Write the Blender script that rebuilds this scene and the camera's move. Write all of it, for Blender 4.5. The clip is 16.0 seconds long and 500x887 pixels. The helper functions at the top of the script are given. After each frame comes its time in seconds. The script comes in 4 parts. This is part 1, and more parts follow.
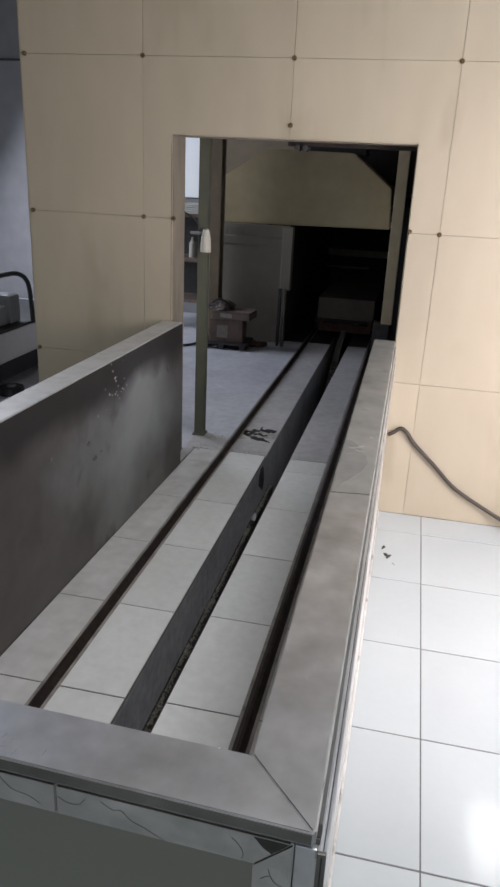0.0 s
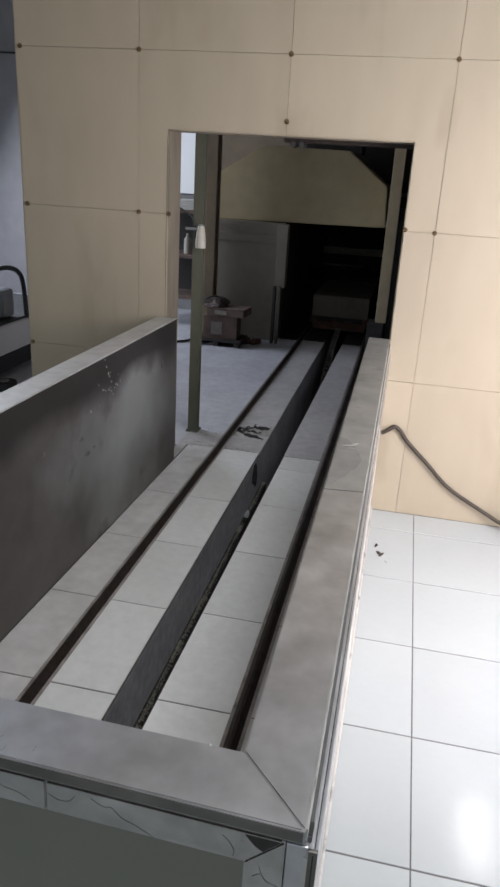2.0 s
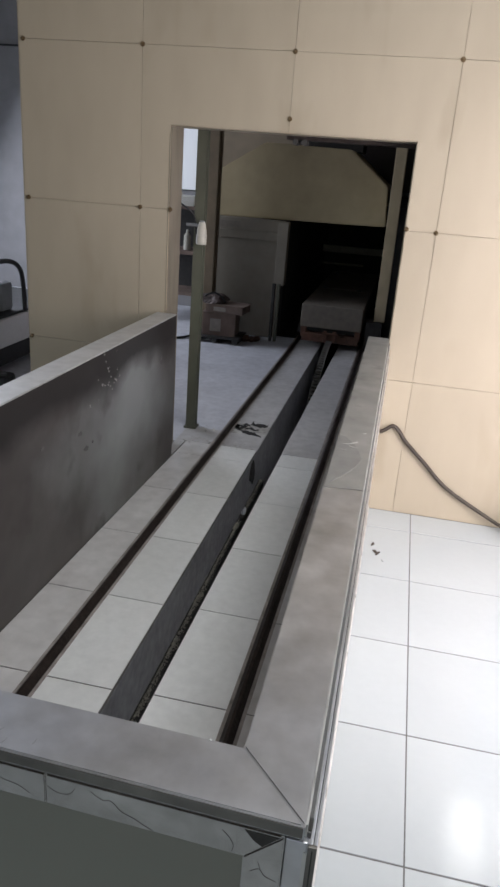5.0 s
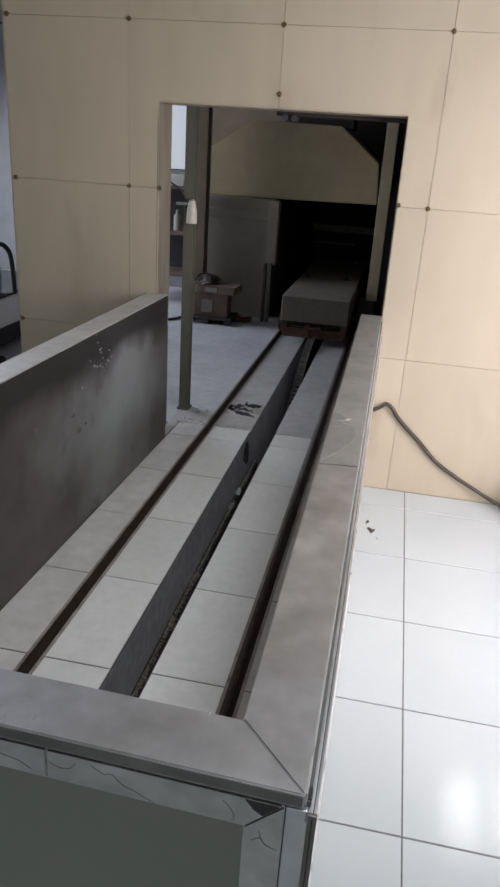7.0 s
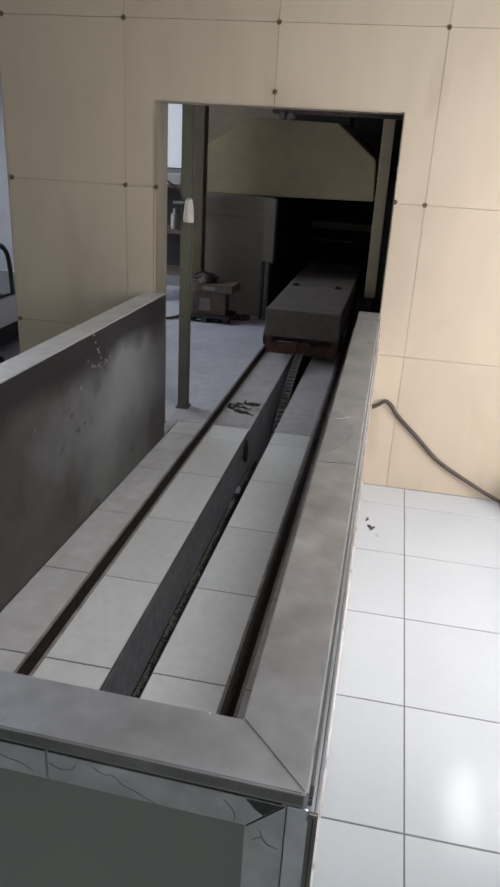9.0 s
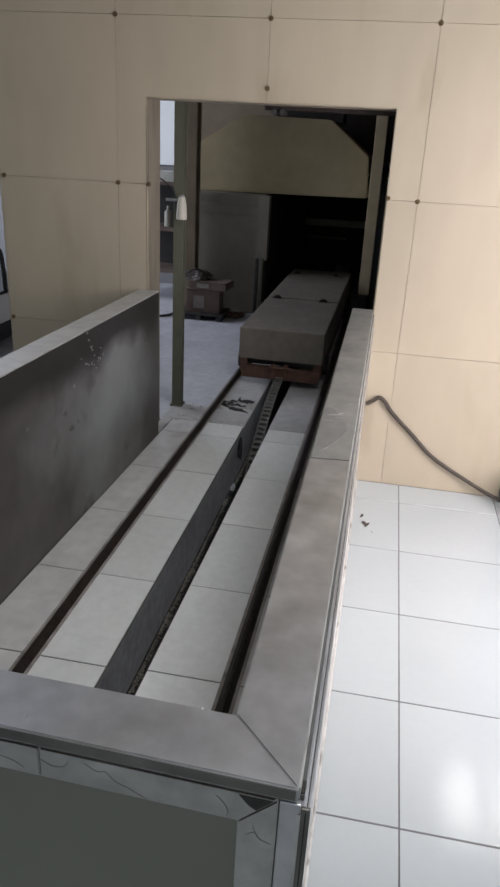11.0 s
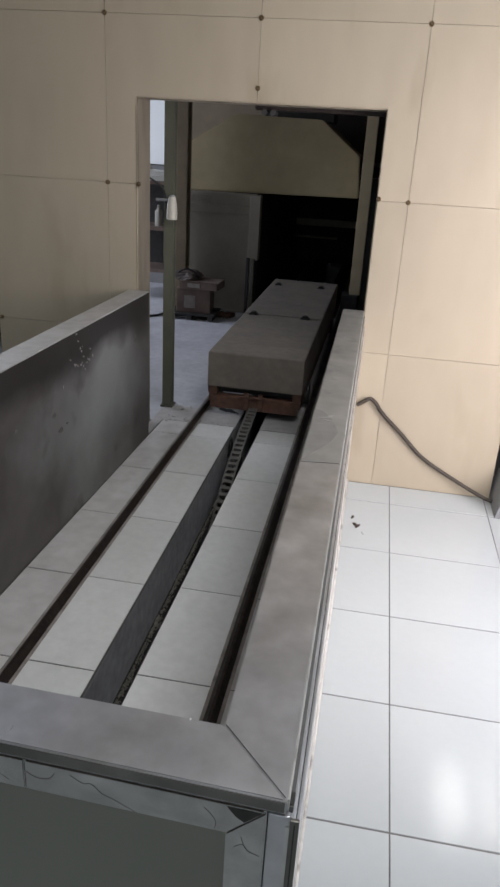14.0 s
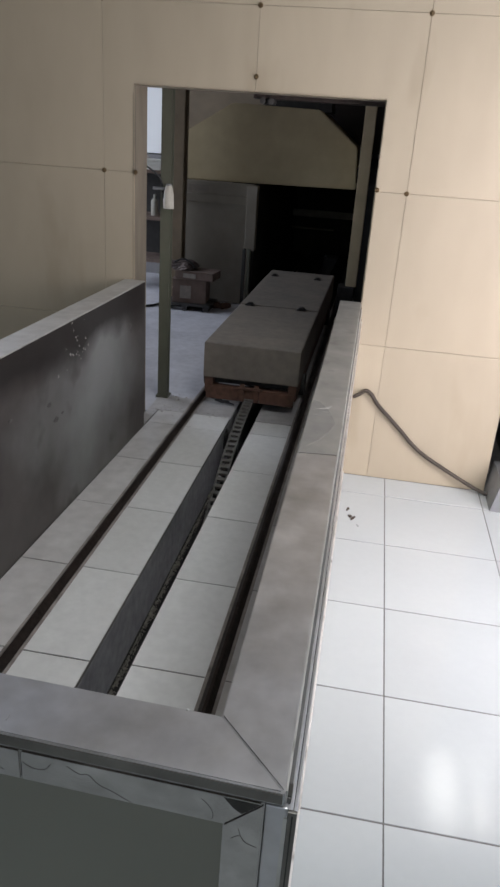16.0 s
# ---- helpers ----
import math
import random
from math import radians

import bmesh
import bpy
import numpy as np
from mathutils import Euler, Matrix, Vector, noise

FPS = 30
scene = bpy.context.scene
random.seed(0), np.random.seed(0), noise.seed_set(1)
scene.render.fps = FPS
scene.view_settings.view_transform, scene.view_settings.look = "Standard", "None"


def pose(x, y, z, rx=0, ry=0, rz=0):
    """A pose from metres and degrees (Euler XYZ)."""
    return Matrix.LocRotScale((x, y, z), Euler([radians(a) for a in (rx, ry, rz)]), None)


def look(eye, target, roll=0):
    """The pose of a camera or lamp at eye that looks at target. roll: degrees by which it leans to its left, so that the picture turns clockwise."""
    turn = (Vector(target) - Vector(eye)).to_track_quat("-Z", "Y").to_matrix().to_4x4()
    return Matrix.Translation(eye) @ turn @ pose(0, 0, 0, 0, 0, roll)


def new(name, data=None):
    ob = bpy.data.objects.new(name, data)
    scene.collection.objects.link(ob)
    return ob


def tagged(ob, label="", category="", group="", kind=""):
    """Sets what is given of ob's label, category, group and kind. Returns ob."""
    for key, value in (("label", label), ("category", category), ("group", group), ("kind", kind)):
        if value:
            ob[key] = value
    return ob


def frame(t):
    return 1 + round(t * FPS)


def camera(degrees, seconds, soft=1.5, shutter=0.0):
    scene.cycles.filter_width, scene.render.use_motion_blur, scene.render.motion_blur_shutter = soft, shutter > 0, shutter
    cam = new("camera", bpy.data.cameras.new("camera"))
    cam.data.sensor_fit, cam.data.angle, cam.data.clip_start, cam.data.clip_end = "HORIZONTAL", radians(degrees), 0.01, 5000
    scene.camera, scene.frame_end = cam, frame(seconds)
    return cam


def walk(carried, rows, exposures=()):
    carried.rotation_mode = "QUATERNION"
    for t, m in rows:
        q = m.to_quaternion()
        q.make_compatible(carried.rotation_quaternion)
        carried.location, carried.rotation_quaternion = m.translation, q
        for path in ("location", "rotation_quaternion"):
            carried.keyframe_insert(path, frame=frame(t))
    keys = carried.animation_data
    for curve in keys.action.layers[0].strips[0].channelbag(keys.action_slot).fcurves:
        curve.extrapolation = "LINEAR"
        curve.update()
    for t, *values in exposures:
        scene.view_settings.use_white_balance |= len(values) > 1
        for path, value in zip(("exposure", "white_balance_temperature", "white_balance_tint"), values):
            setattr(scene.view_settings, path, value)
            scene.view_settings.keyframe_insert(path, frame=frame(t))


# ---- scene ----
cam = camera(38.0, 16.0, soft=2.6)
PATH = [
    (0.0, pose(-0.171, -2.394, 1.386, 69.33, -2.57, 12.54)),
    (0.5, pose(-0.170, -2.393, 1.387, 69.72, -2.55, 12.47)),
    (1.0, pose(-0.169, -2.388, 1.383, 69.20, -2.34, 12.27)),
    (1.5, pose(-0.173, -2.389, 1.387, 69.24, -2.55, 12.59)),
    (2.0, pose(-0.173, -2.390, 1.382, 69.15, -3.21, 12.21)),
    (2.5, pose(-0.170, -2.400, 1.386, 69.07, -3.03, 11.98)),
    (3.0, pose(-0.170, -2.399, 1.382, 68.53, -3.05, 12.47)),
    (3.5, pose(-0.174, -2.395, 1.382, 68.92, -3.30, 12.54)),
    (4.0, pose(-0.175, -2.393, 1.382, 68.86, -3.48, 12.47)),
    (4.5, pose(-0.179, -2.393, 1.381, 68.96, -4.16, 12.27)),
    (6.8, pose(-0.185, -2.395, 1.372, 67.96, -3.40, 11.54)),
    (7.0, pose(-0.183, -2.394, 1.370, 67.61, -3.53, 11.41)),
    (7.5, pose(-0.185, -2.389, 1.371, 67.49, -3.24, 11.57)),
    (8.0, pose(-0.183, -2.390, 1.374, 67.76, -2.98, 11.66)),
    (8.5, pose(-0.181, -2.391, 1.373, 67.57, -2.94, 11.50)),
    (9.0, pose(-0.181, -2.392, 1.371, 67.47, -3.03, 11.18)),
    (9.2, pose(-0.180, -2.391, 1.368, 67.48, -3.01, 10.89)),
    (11.5, pose(-0.173, -2.392, 1.370, 67.21, -2.75, 10.62)),
    (12.0, pose(-0.169, -2.389, 1.371, 67.18, -2.04, 10.53)),
    (12.5, pose(-0.168, -2.390, 1.375, 67.22, -1.85, 10.13)),
    (13.0, pose(-0.169, -2.386, 1.374, 66.86, -1.86, 10.29)),
    (13.5, pose(-0.171, -2.382, 1.373, 67.36, -2.63, 9.94)),
    (14.0, pose(-0.175, -2.379, 1.374, 67.27, -3.11, 10.09)),
    (14.5, pose(-0.177, -2.377, 1.375, 66.93, -3.39, 10.03)),
    (15.0, pose(-0.179, -2.372, 1.372, 66.68, -3.55, 9.82)),
    (15.5, pose(-0.181, -2.370, 1.370, 66.37, -3.55, 9.84)),
    (16.0, pose(-0.182, -2.374, 1.369, 66.63, -3.68, 9.83)),
]
walk(cam, PATH, exposures=((0.0, 0.10), (4.5, 0.14), (7.0, 0.04), (16.0, -0.06)))

# ---- world and light ----
world = bpy.data.worlds.new("sky")
scene.world = world
world.use_nodes = True
wn = world.node_tree
sky = wn.nodes.new("ShaderNodeTexSky")
sky.sky_type = "NISHITA"
sky.sun_disc = False
sky.sun_elevation, sky.sun_rotation = radians(44), radians(16)
wn.links.new(sky.outputs["Color"], wn.nodes["Background"].inputs["Color"])
wn.nodes["Background"].inputs["Strength"].default_value = 0.12


def area_lamp(name, m, sx, sy, power, colour):
    la = bpy.data.lights.new(name, "AREA")
    la.shape, la.size, la.size_y, la.energy, la.color = "RECTANGLE", sx, sy, power, colour
    ob = new(name, la)
    ob.matrix_world = m
    return ob


sun = bpy.data.lights.new("sun", "SUN")
sun.energy, sun.angle, sun.color = 0.8, radians(15), (1.0, 0.96, 0.90)
new("sun", sun).matrix_world = look((0, 0, 10), (-2.0, -7.0, 3.0))

# added roof and gateway fill lamps; daylight in the doorway and furnace-room side opening
area_lamp("roof_fill", look((0.55, -1.5, 3.36), (0.55, -1.4, 0)), 1.2, 1.2, 53, (0.98, 0.99, 1.0))
area_lamp("doorway_daylight", look((1.17, -0.72, 0.92), (0.45, 0.57, 0.34)), 1.3, 1.6, 63, (1.0, 0.918, 0.95))
area_lamp("gateway_fill", look((-0.8, -5.95, 1.4), (-0.5, 0, 0.8)), 4.2, 2.4, 19, (1.0, 0.975, 0.92))
area_lamp("yard_daylight", look((-4.35, 2.6, 1.6), (-1.6, 1.8, 0.0)), 1.7, 2.0, 92, (0.82, 0.87, 1.0))

# ---- materials ----


def material(name, colour, rough=0.6, metal=0.0, vary=0.12, grain=40.0, stain=2.5, bump=0.1, bump_scale=120.0, tint=None, stretch=(1, 1, 1), island=0.0, spots=0.0, spot_colour=(0.02, 0.02, 0.02), gloss_vary=0.15, spec=0.5, band=None, wiped=None):
    """Base colour with grain, broad stains in a second tint, optional spots, and fine relief."""
    m = bpy.data.materials.new(name)
    m.use_nodes = True
    nt = m.node_tree
    n, l = nt.nodes, nt.links
    b = n["Principled BSDF"]
    b.inputs["Metallic"].default_value = metal
    b.inputs["Specular IOR Level"].default_value = spec
    mp = n.new("ShaderNodeMapping")
    mp.inputs["Scale"].default_value = stretch
    geo = n.new("ShaderNodeNewGeometry")
    l.new(geo.outputs["Position"], mp.inputs["Vector"])

    def tex(scale, detail=5.0):
        t = n.new("ShaderNodeTexNoise")
        t.inputs["Scale"].default_value = scale
        t.inputs["Detail"].default_value = detail
        l.new(mp.outputs["Vector"], t.inputs["Vector"])
        return t

    def ramp(src, lo, hi, a=0.35, c=0.65):
        r = n.new("ShaderNodeMapRange")
        r.inputs["From Min"].default_value, r.inputs["From Max"].default_value = a, c
        r.inputs["To Min"].default_value, r.inputs["To Max"].default_value = lo, hi
        l.new(src, r.inputs["Value"])
        return r.outputs["Result"]

    def mix(kind, fac, a, c):
        x = n.new("ShaderNodeMix")
        x.data_type, x.blend_type = "RGBA", kind
        for sock, val in ((x.inputs[0], fac), (x.inputs[6], a), (x.inputs[7], c)):
            if isinstance(val, bpy.types.NodeSocket):
                l.new(val, sock)
            elif isinstance(val, tuple):
                sock.default_value = (*val, 1.0)
            else:
                sock.default_value = val
        return x.outputs[2]

    tint = tint or tuple(v * 0.7 for v in colour)
    broad, fine = tex(stain), tex(grain)
    col = mix("MIX", ramp(broad.outputs["Fac"], 0.0, 1.0, 0.22, 0.78), colour, tint)
    val = ramp(fine.outputs["Fac"], 1.0 - 1.6 * vary, 1.0 + 1.6 * vary, 0.2, 0.8)
    if island:
        info = n.new("ShaderNodeObjectInfo")
        add = n.new("ShaderNodeMath")
        add.operation = "MULTIPLY"
        l.new(val, add.inputs[0])
        l.new(ramp(info.outputs["Random"], 1.0 - island, 1.0 + island, 0.0, 1.0), add.inputs[1])
        val = add.outputs[0]
    grey = n.new("ShaderNodeCombineColor")
    for s in grey.inputs:
        l.new(val, s)
    col = mix("MULTIPLY", 1.0, col, grey.outputs["Color"])
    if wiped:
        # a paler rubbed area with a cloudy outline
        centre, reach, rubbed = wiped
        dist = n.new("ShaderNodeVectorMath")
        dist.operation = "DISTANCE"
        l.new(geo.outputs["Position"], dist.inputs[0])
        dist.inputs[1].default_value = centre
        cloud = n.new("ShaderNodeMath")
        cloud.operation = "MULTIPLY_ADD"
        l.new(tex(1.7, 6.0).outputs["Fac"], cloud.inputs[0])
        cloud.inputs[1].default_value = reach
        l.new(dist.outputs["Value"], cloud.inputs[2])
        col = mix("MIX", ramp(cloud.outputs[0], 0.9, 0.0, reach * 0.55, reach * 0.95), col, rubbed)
    if spots:
        sp = tex(spots, 3.0)
        col = mix("MIX", ramp(sp.outputs["Fac"], 0.0, 0.85, 0.60, 0.72), col, spot_colour)
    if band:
        # an irregular darker band that hangs down from the upper edge
        z0, depth, ragged, band_colour = band
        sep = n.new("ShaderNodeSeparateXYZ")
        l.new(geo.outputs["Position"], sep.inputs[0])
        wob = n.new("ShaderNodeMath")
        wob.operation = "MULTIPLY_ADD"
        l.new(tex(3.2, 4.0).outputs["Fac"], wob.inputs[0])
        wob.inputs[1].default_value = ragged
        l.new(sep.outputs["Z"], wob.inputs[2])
        col = mix("MIX", ramp(wob.outputs[0], 0.0, 0.88, z0 + ragged / 2, z0 + ragged / 2 + depth), col, band_colour)
    l.new(col, b.inputs["Base Color"])
    l.new(ramp(broad.outputs["Fac"], max(0.02, rough - gloss_vary), min(1.0, rough + gloss_vary), 0.15, 0.85), b.inputs["Roughness"])
    if bump:
        bn = n.new("ShaderNodeBump")
        bn.inputs["Strength"].default_value = bump
        bn.inputs["Distance"].default_value = 0.004
        bt = tex(bump_scale, 3.0)
        l.new(bt.outputs["Fac"], bn.inputs["Height"])
        l.new(bn.outputs["Normal"], b.inputs["Normal"])
    return m


def glow(name, colour, strength):
    m = bpy.data.materials.new(name)
    m.use_nodes = True
    b = m.node_tree.nodes["Principled BSDF"]
    b.inputs["Base Color"].default_value = (0.8, 0.8, 0.8, 1)
    b.inputs["Emission Color"].default_value = (*colour, 1)
    b.inputs["Emission Strength"].default_value = strength
    return m


M_PANEL = material("cream_fibre_board", (0.385, 0.329, 0.247), 0.5, vary=0.035, grain=9, stain=1.6, tint=(0.335, 0.284, 0.210), spots=5.0, spot_colour=(0.308, 0.258, 0.187), bump=0.06, bump_scale=60, island=0.035, stretch=(1, 1, 0.35))
M_JOINT = material("joint_sealant", (0.50, 0.41, 0.30), 0.8, bump=0)
# cream board taken darker, with the jamb's shade in the colour
M_SHADED_EDGE = material("shaded_board_edge", (0.235, 0.205, 0.158), 0.7, vary=0.12, grain=18, stain=5, tint=(0.165, 0.138, 0.105), bump=0.1, stretch=(1, 1, 0.3))
M_TILE = material("white_ceramic_tile", (0.435, 0.467, 0.470), 0.12, vary=0.010, stain=3.0, tint=(0.405, 0.435, 0.44), bump=0.02, bump_scale=9, island=0.03, gloss_vary=0.05)
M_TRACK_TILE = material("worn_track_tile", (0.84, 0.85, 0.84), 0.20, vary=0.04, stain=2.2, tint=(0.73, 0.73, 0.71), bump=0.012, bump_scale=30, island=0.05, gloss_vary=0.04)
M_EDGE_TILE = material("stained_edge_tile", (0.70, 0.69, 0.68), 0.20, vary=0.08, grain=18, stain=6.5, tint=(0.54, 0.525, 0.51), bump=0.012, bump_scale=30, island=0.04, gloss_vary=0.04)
M_GROUT = material("grey_grout", (0.15, 0.145, 0.14), 0.9)
M_STEEL = material("brushed_stainless", (0.70, 0.70, 0.72), 0.34, metal=0.80, vary=0.11, grain=22, stain=9.0, tint=(0.42, 0.405, 0.385), bump=0.03, bump_scale=70, gloss_vary=0.05)
M_DULL = material("dusty_dull_steel", (0.46, 0.455, 0.43), 0.45, metal=0.6, vary=0.10, grain=22, stain=7.0, tint=(0.30, 0.295, 0.275), bump=0.04, bump_scale=60, spots=9.0, spot_colour=(0.22, 0.215, 0.205), gloss_vary=0.15)
# cap steel made paler, with the cream wall's reflection in the colour
M_PALE_REFLECT = material("pale_reflection_steel", (0.58, 0.58, 0.57), 0.45, metal=0.5, vary=0.08, grain=25, stain=6, tint=(0.46, 0.45, 0.43), bump=0.03)
M_SKIRT = material("satin_skirt_steel", (0.66, 0.65, 0.62), 0.42, metal=0.25, vary=0.10, grain=25, stain=9, tint=(0.44, 0.425, 0.39), bump=0.03, spots=14.0, spot_colour=(0.16, 0.15, 0.13))
M_SMEAR = material("dried_smear", (0.33, 0.32, 0.305), 0.5, metal=0.5, vary=0.2, grain=60, bump=0.1)
M_MIRROR = material("polished_stainless", (0.66, 0.64, 0.615), 0.10, metal=1.0, vary=0.08, stain=16, tint=(0.40, 0.385, 0.365), bump=0.14, bump_scale=9, gloss_vary=0.04)
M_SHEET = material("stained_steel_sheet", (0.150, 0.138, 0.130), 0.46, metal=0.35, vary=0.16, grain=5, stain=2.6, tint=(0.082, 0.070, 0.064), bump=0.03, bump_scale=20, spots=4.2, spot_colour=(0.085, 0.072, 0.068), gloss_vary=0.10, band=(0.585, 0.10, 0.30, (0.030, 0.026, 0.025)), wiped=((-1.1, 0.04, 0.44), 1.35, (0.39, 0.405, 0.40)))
M_GREASE = material("grey_grease", (0.16, 0.15, 0.145), 0.5, vary=0.2)
M_FLECK = material("dried_limescale", (0.40, 0.39, 0.37), 0.8, vary=0.2)
M_EDGE = material("dimmed_edge_steel", (0.20, 0.19, 0.17), 0.4, metal=0.7, vary=0.2, grain=20, stain=8)
M_TARNISH_SHADE = material("dark_tarnish_and_shade", (0.03, 0.027, 0.022), 0.6, vary=0.3, grain=60)
M_SCUFF = material("grey_scuff", (0.12, 0.112, 0.10), 0.6, vary=0.3, grain=60)
M_WIPED = material("dull_wiped_steel", (0.38, 0.375, 0.36), 0.5, metal=0.65, vary=0.08, grain=30, stain=9, tint=(0.30, 0.295, 0.28), bump=0.05)
M_PATCH = material("broken_grey_mortar", (0.50, 0.49, 0.47), 0.8, vary=0.25, grain=40, stain=14, tint=(0.30, 0.285, 0.26), bump=0.4, bump_scale=50)
M_PANELGREY = material("grey_satin_panel", (0.235, 0.232, 0.192), 0.45, metal=0.15, vary=0.05, grain=8, stain=2.0, bump=0.02)
M_RAIL = material("rusty_rail_steel", (0.040, 0.030, 0.026), 0.5, metal=0.5, vary=0.3, grain=50, stain=7, tint=(0.035, 0.025, 0.022), bump=0.3)
M_TRENCH = material("dark_painted_concrete", (0.34, 0.34, 0.355), 0.7, vary=0.15, grain=35, stain=6, bump=0.3, bump_scale=70)
M_RUBBLE = material("crumbled_mortar", (0.22, 0.205, 0.175), 0.95, vary=0.4, grain=60, bump=0.4)
M_CONCRETE = material("pale_concrete", (0.58, 0.59, 0.63), 0.55, vary=0.09, grain=25, stain=3.0, tint=(0.43, 0.435, 0.47), bump=0.15, bump_scale=90)
M_TRACKCON = material("dusty_track_slab", (0.56, 0.55, 0.55), 0.45, vary=0.10, grain=25, stain=4, tint=(0.40, 0.39, 0.385), bump=0.12)
M_BLOCK = material("refractory_block", (0.195, 0.168, 0.136), 0.8, vary=0.10, grain=28, stain=4.5, tint=(0.148, 0.132, 0.114), bump=0.25, bump_scale=80)
M_RUST = material("red_oxide_steel", (0.15, 0.068, 0.043), 0.75, vary=0.25, grain=35, stain=9, tint=(0.062, 0.038, 0.028), bump=0.25)
M_DIRT = material("rust_stained_mortar", (0.20, 0.175, 0.162), 0.85, vary=0.3, grain=24, stain=9, tint=(0.33, 0.295, 0.272), bump=0.15)
M_CHAIN = material("oily_chain_steel", (0.23, 0.22, 0.205), 0.45, metal=0.35, vary=0.25, grain=50, bump=0.2)
M_OLIVE = material("olive_painted_steel", (0.098, 0.104, 0.074), 0.55, vary=0.10, grain=20, stain=5, tint=(0.075, 0.076, 0.056), bump=0.06)
M_HOOD = material("beige_painted_sheet", (0.47, 0.39, 0.24), 0.5, vary=0.05, grain=12, stain=2.2, tint=(0.38, 0.312, 0.19), bump=0.04)
# hood beige made brighter, with warm doorway light in the colour
M_POST_LIT = material("beige_paint_lit_warm", (0.56, 0.465, 0.31), 0.5, vary=0.06, grain=14, stain=4, tint=(0.45, 0.37, 0.24), bump=0.04)
M_CASING = material("grey_green_casing", (0.285, 0.258, 0.212), 0.6, vary=0.06, grain=14, stain=3, tint=(0.225, 0.20, 0.165), bump=0.05)
# near-black that also holds the shade of trench and furnace mouth
M_SOOT_SHADE = material("soot_and_shade_black", (0.022, 0.020, 0.019), 0.9, vary=0.3, grain=20, stain=4, bump=0.3)
M_DARKSTEEL = material("dark_steel", (0.05, 0.048, 0.047), 0.6, metal=0.3, vary=0.2, grain=25, bump=0.1)
M_BROWNCOL = material("brown_olive_paint", (0.23, 0.178, 0.115), 0.55, vary=0.10, grain=20, stain=5, tint=(0.165, 0.128, 0.085), bump=0.06)
M_UPPER = material("beige_brown_plaster", (0.25, 0.20, 0.14), 0.85, vary=0.08, grain=9, stain=1.6, tint=(0.18, 0.145, 0.105), bump=0.08)
M_LAMP = material("aged_white_plastic", (0.47, 0.45, 0.39), 0.45, vary=0.06, bump=0.02)
M_CARD = material("brown_cardboard", (0.20, 0.142, 0.118), 0.85, vary=0.08, grain=30, stain=6, tint=(0.095, 0.07, 0.056), bump=0.08)
M_TAPE = material("pale_label_paper", (0.26, 0.23, 0.20), 0.6)
M_BLACK = material("black_rubber", (0.014, 0.014, 0.015), 0.55, vary=0.2, bump=0.08)
M_BAG = material("dark_brown_sheeting", (0.060, 0.046, 0.042), 0.6, vary=0.2, grain=30, stain=12, tint=(0.10, 0.075, 0.068), bump=0.2)
M_HOSE = material("brown_rubber_hose", (0.046, 0.033, 0.024), 0.6, vary=0.2, grain=40, bump=0.1)
M_WHITEPL = material("white_plastic", (0.68, 0.67, 0.63), 0.4, vary=0.03, bump=0.01)
M_WHITEMET = material("white_enamel_panel", (0.62, 0.62, 0.62), 0.4, vary=0.03, stain=3, tint=(0.54, 0.53, 0.53), bump=0.02)
M_GREYPL = material("grey_plastic", (0.20, 0.21, 0.22), 0.5, vary=0.06, bump=0.03)
M_BOLT = material("tarnished_brass_bolt", (0.20, 0.14, 0.08), 0.4, metal=0.8, vary=0.15, bump=0.05)
M_PLASTER = material("grey_painted_plaster", (0.25, 0.245, 0.25), 0.8, vary=0.06, grain=10, stain=1.5, tint=(0.205, 0.20, 0.205), bump=0.08)
# the furnace room's shade is put into this dark plaster colour
M_SHADEWALL = material("shade_dark_plaster", (0.052, 0.037, 0.031), 0.9, vary=0.1, grain=9, stain=1.4, tint=(0.032, 0.024, 0.021), bump=0.1)
M_CEIL = material("off_white_ceiling", (0.34, 0.33, 0.31), 0.85, vary=0.03, bump=0.03)
M_PANE = glow("frosted_daylight_pane", (0.62, 0.72, 0.85), 0.17)
M_SKYLIGHT = glow("daylight_through_sheet", (1.0, 0.98, 0.95), 7.5)

# ---- mesh helpers ----


def add_box(bm, x0, x1, y0, y1, z0, z1, bevel=0.0):
    vs = [bm.verts.new((x, y, z)) for x in (x0, x1) for y in (y0, y1) for z in (z0, z1)]
    fs = [bm.faces.new([vs[i] for i in q]) for q in ((0, 1, 3, 2), (4, 6, 7, 5), (0, 4, 5, 1), (2, 3, 7, 6), (0, 2, 6, 4), (1, 5, 7, 3))]
    if bevel:
        es = list({e for f in fs for e in f.edges})
        bmesh.ops.bevel(bm, geom=es, offset=bevel, segments=2, affect="EDGES", profile=0.6)
    return bm


def box(*a, bevel=0.0):
    return add_box(bmesh.new(), *a, bevel=bevel)


def add_prism(bm, ring, axis, a, b):
    """A ring of 2D points pushed along an axis from a to b."""
    def at(p, s):
        return {"x": (s, p[0], p[1]), "y": (p[0], s, p[1]), "z": (p[0], p[1], s)}[axis]
    lo = [bm.verts.new(at(p, a)) for p in ring]
    hi = [bm.verts.new(at(p, b)) for p in ring]
    bm.faces.new(lo)
    bm.faces.new(hi[::-1])
    for i in range(len(ring)):
        j = (i + 1) % len(ring)
        bm.faces.new((lo[j], lo[i], hi[i], hi[j]))
    bmesh.ops.recalc_face_normals(bm, faces=bm.faces)
    return bm


def prism(ring, axis, a, b):
    return add_prism(bmesh.new(), ring, axis, a, b)


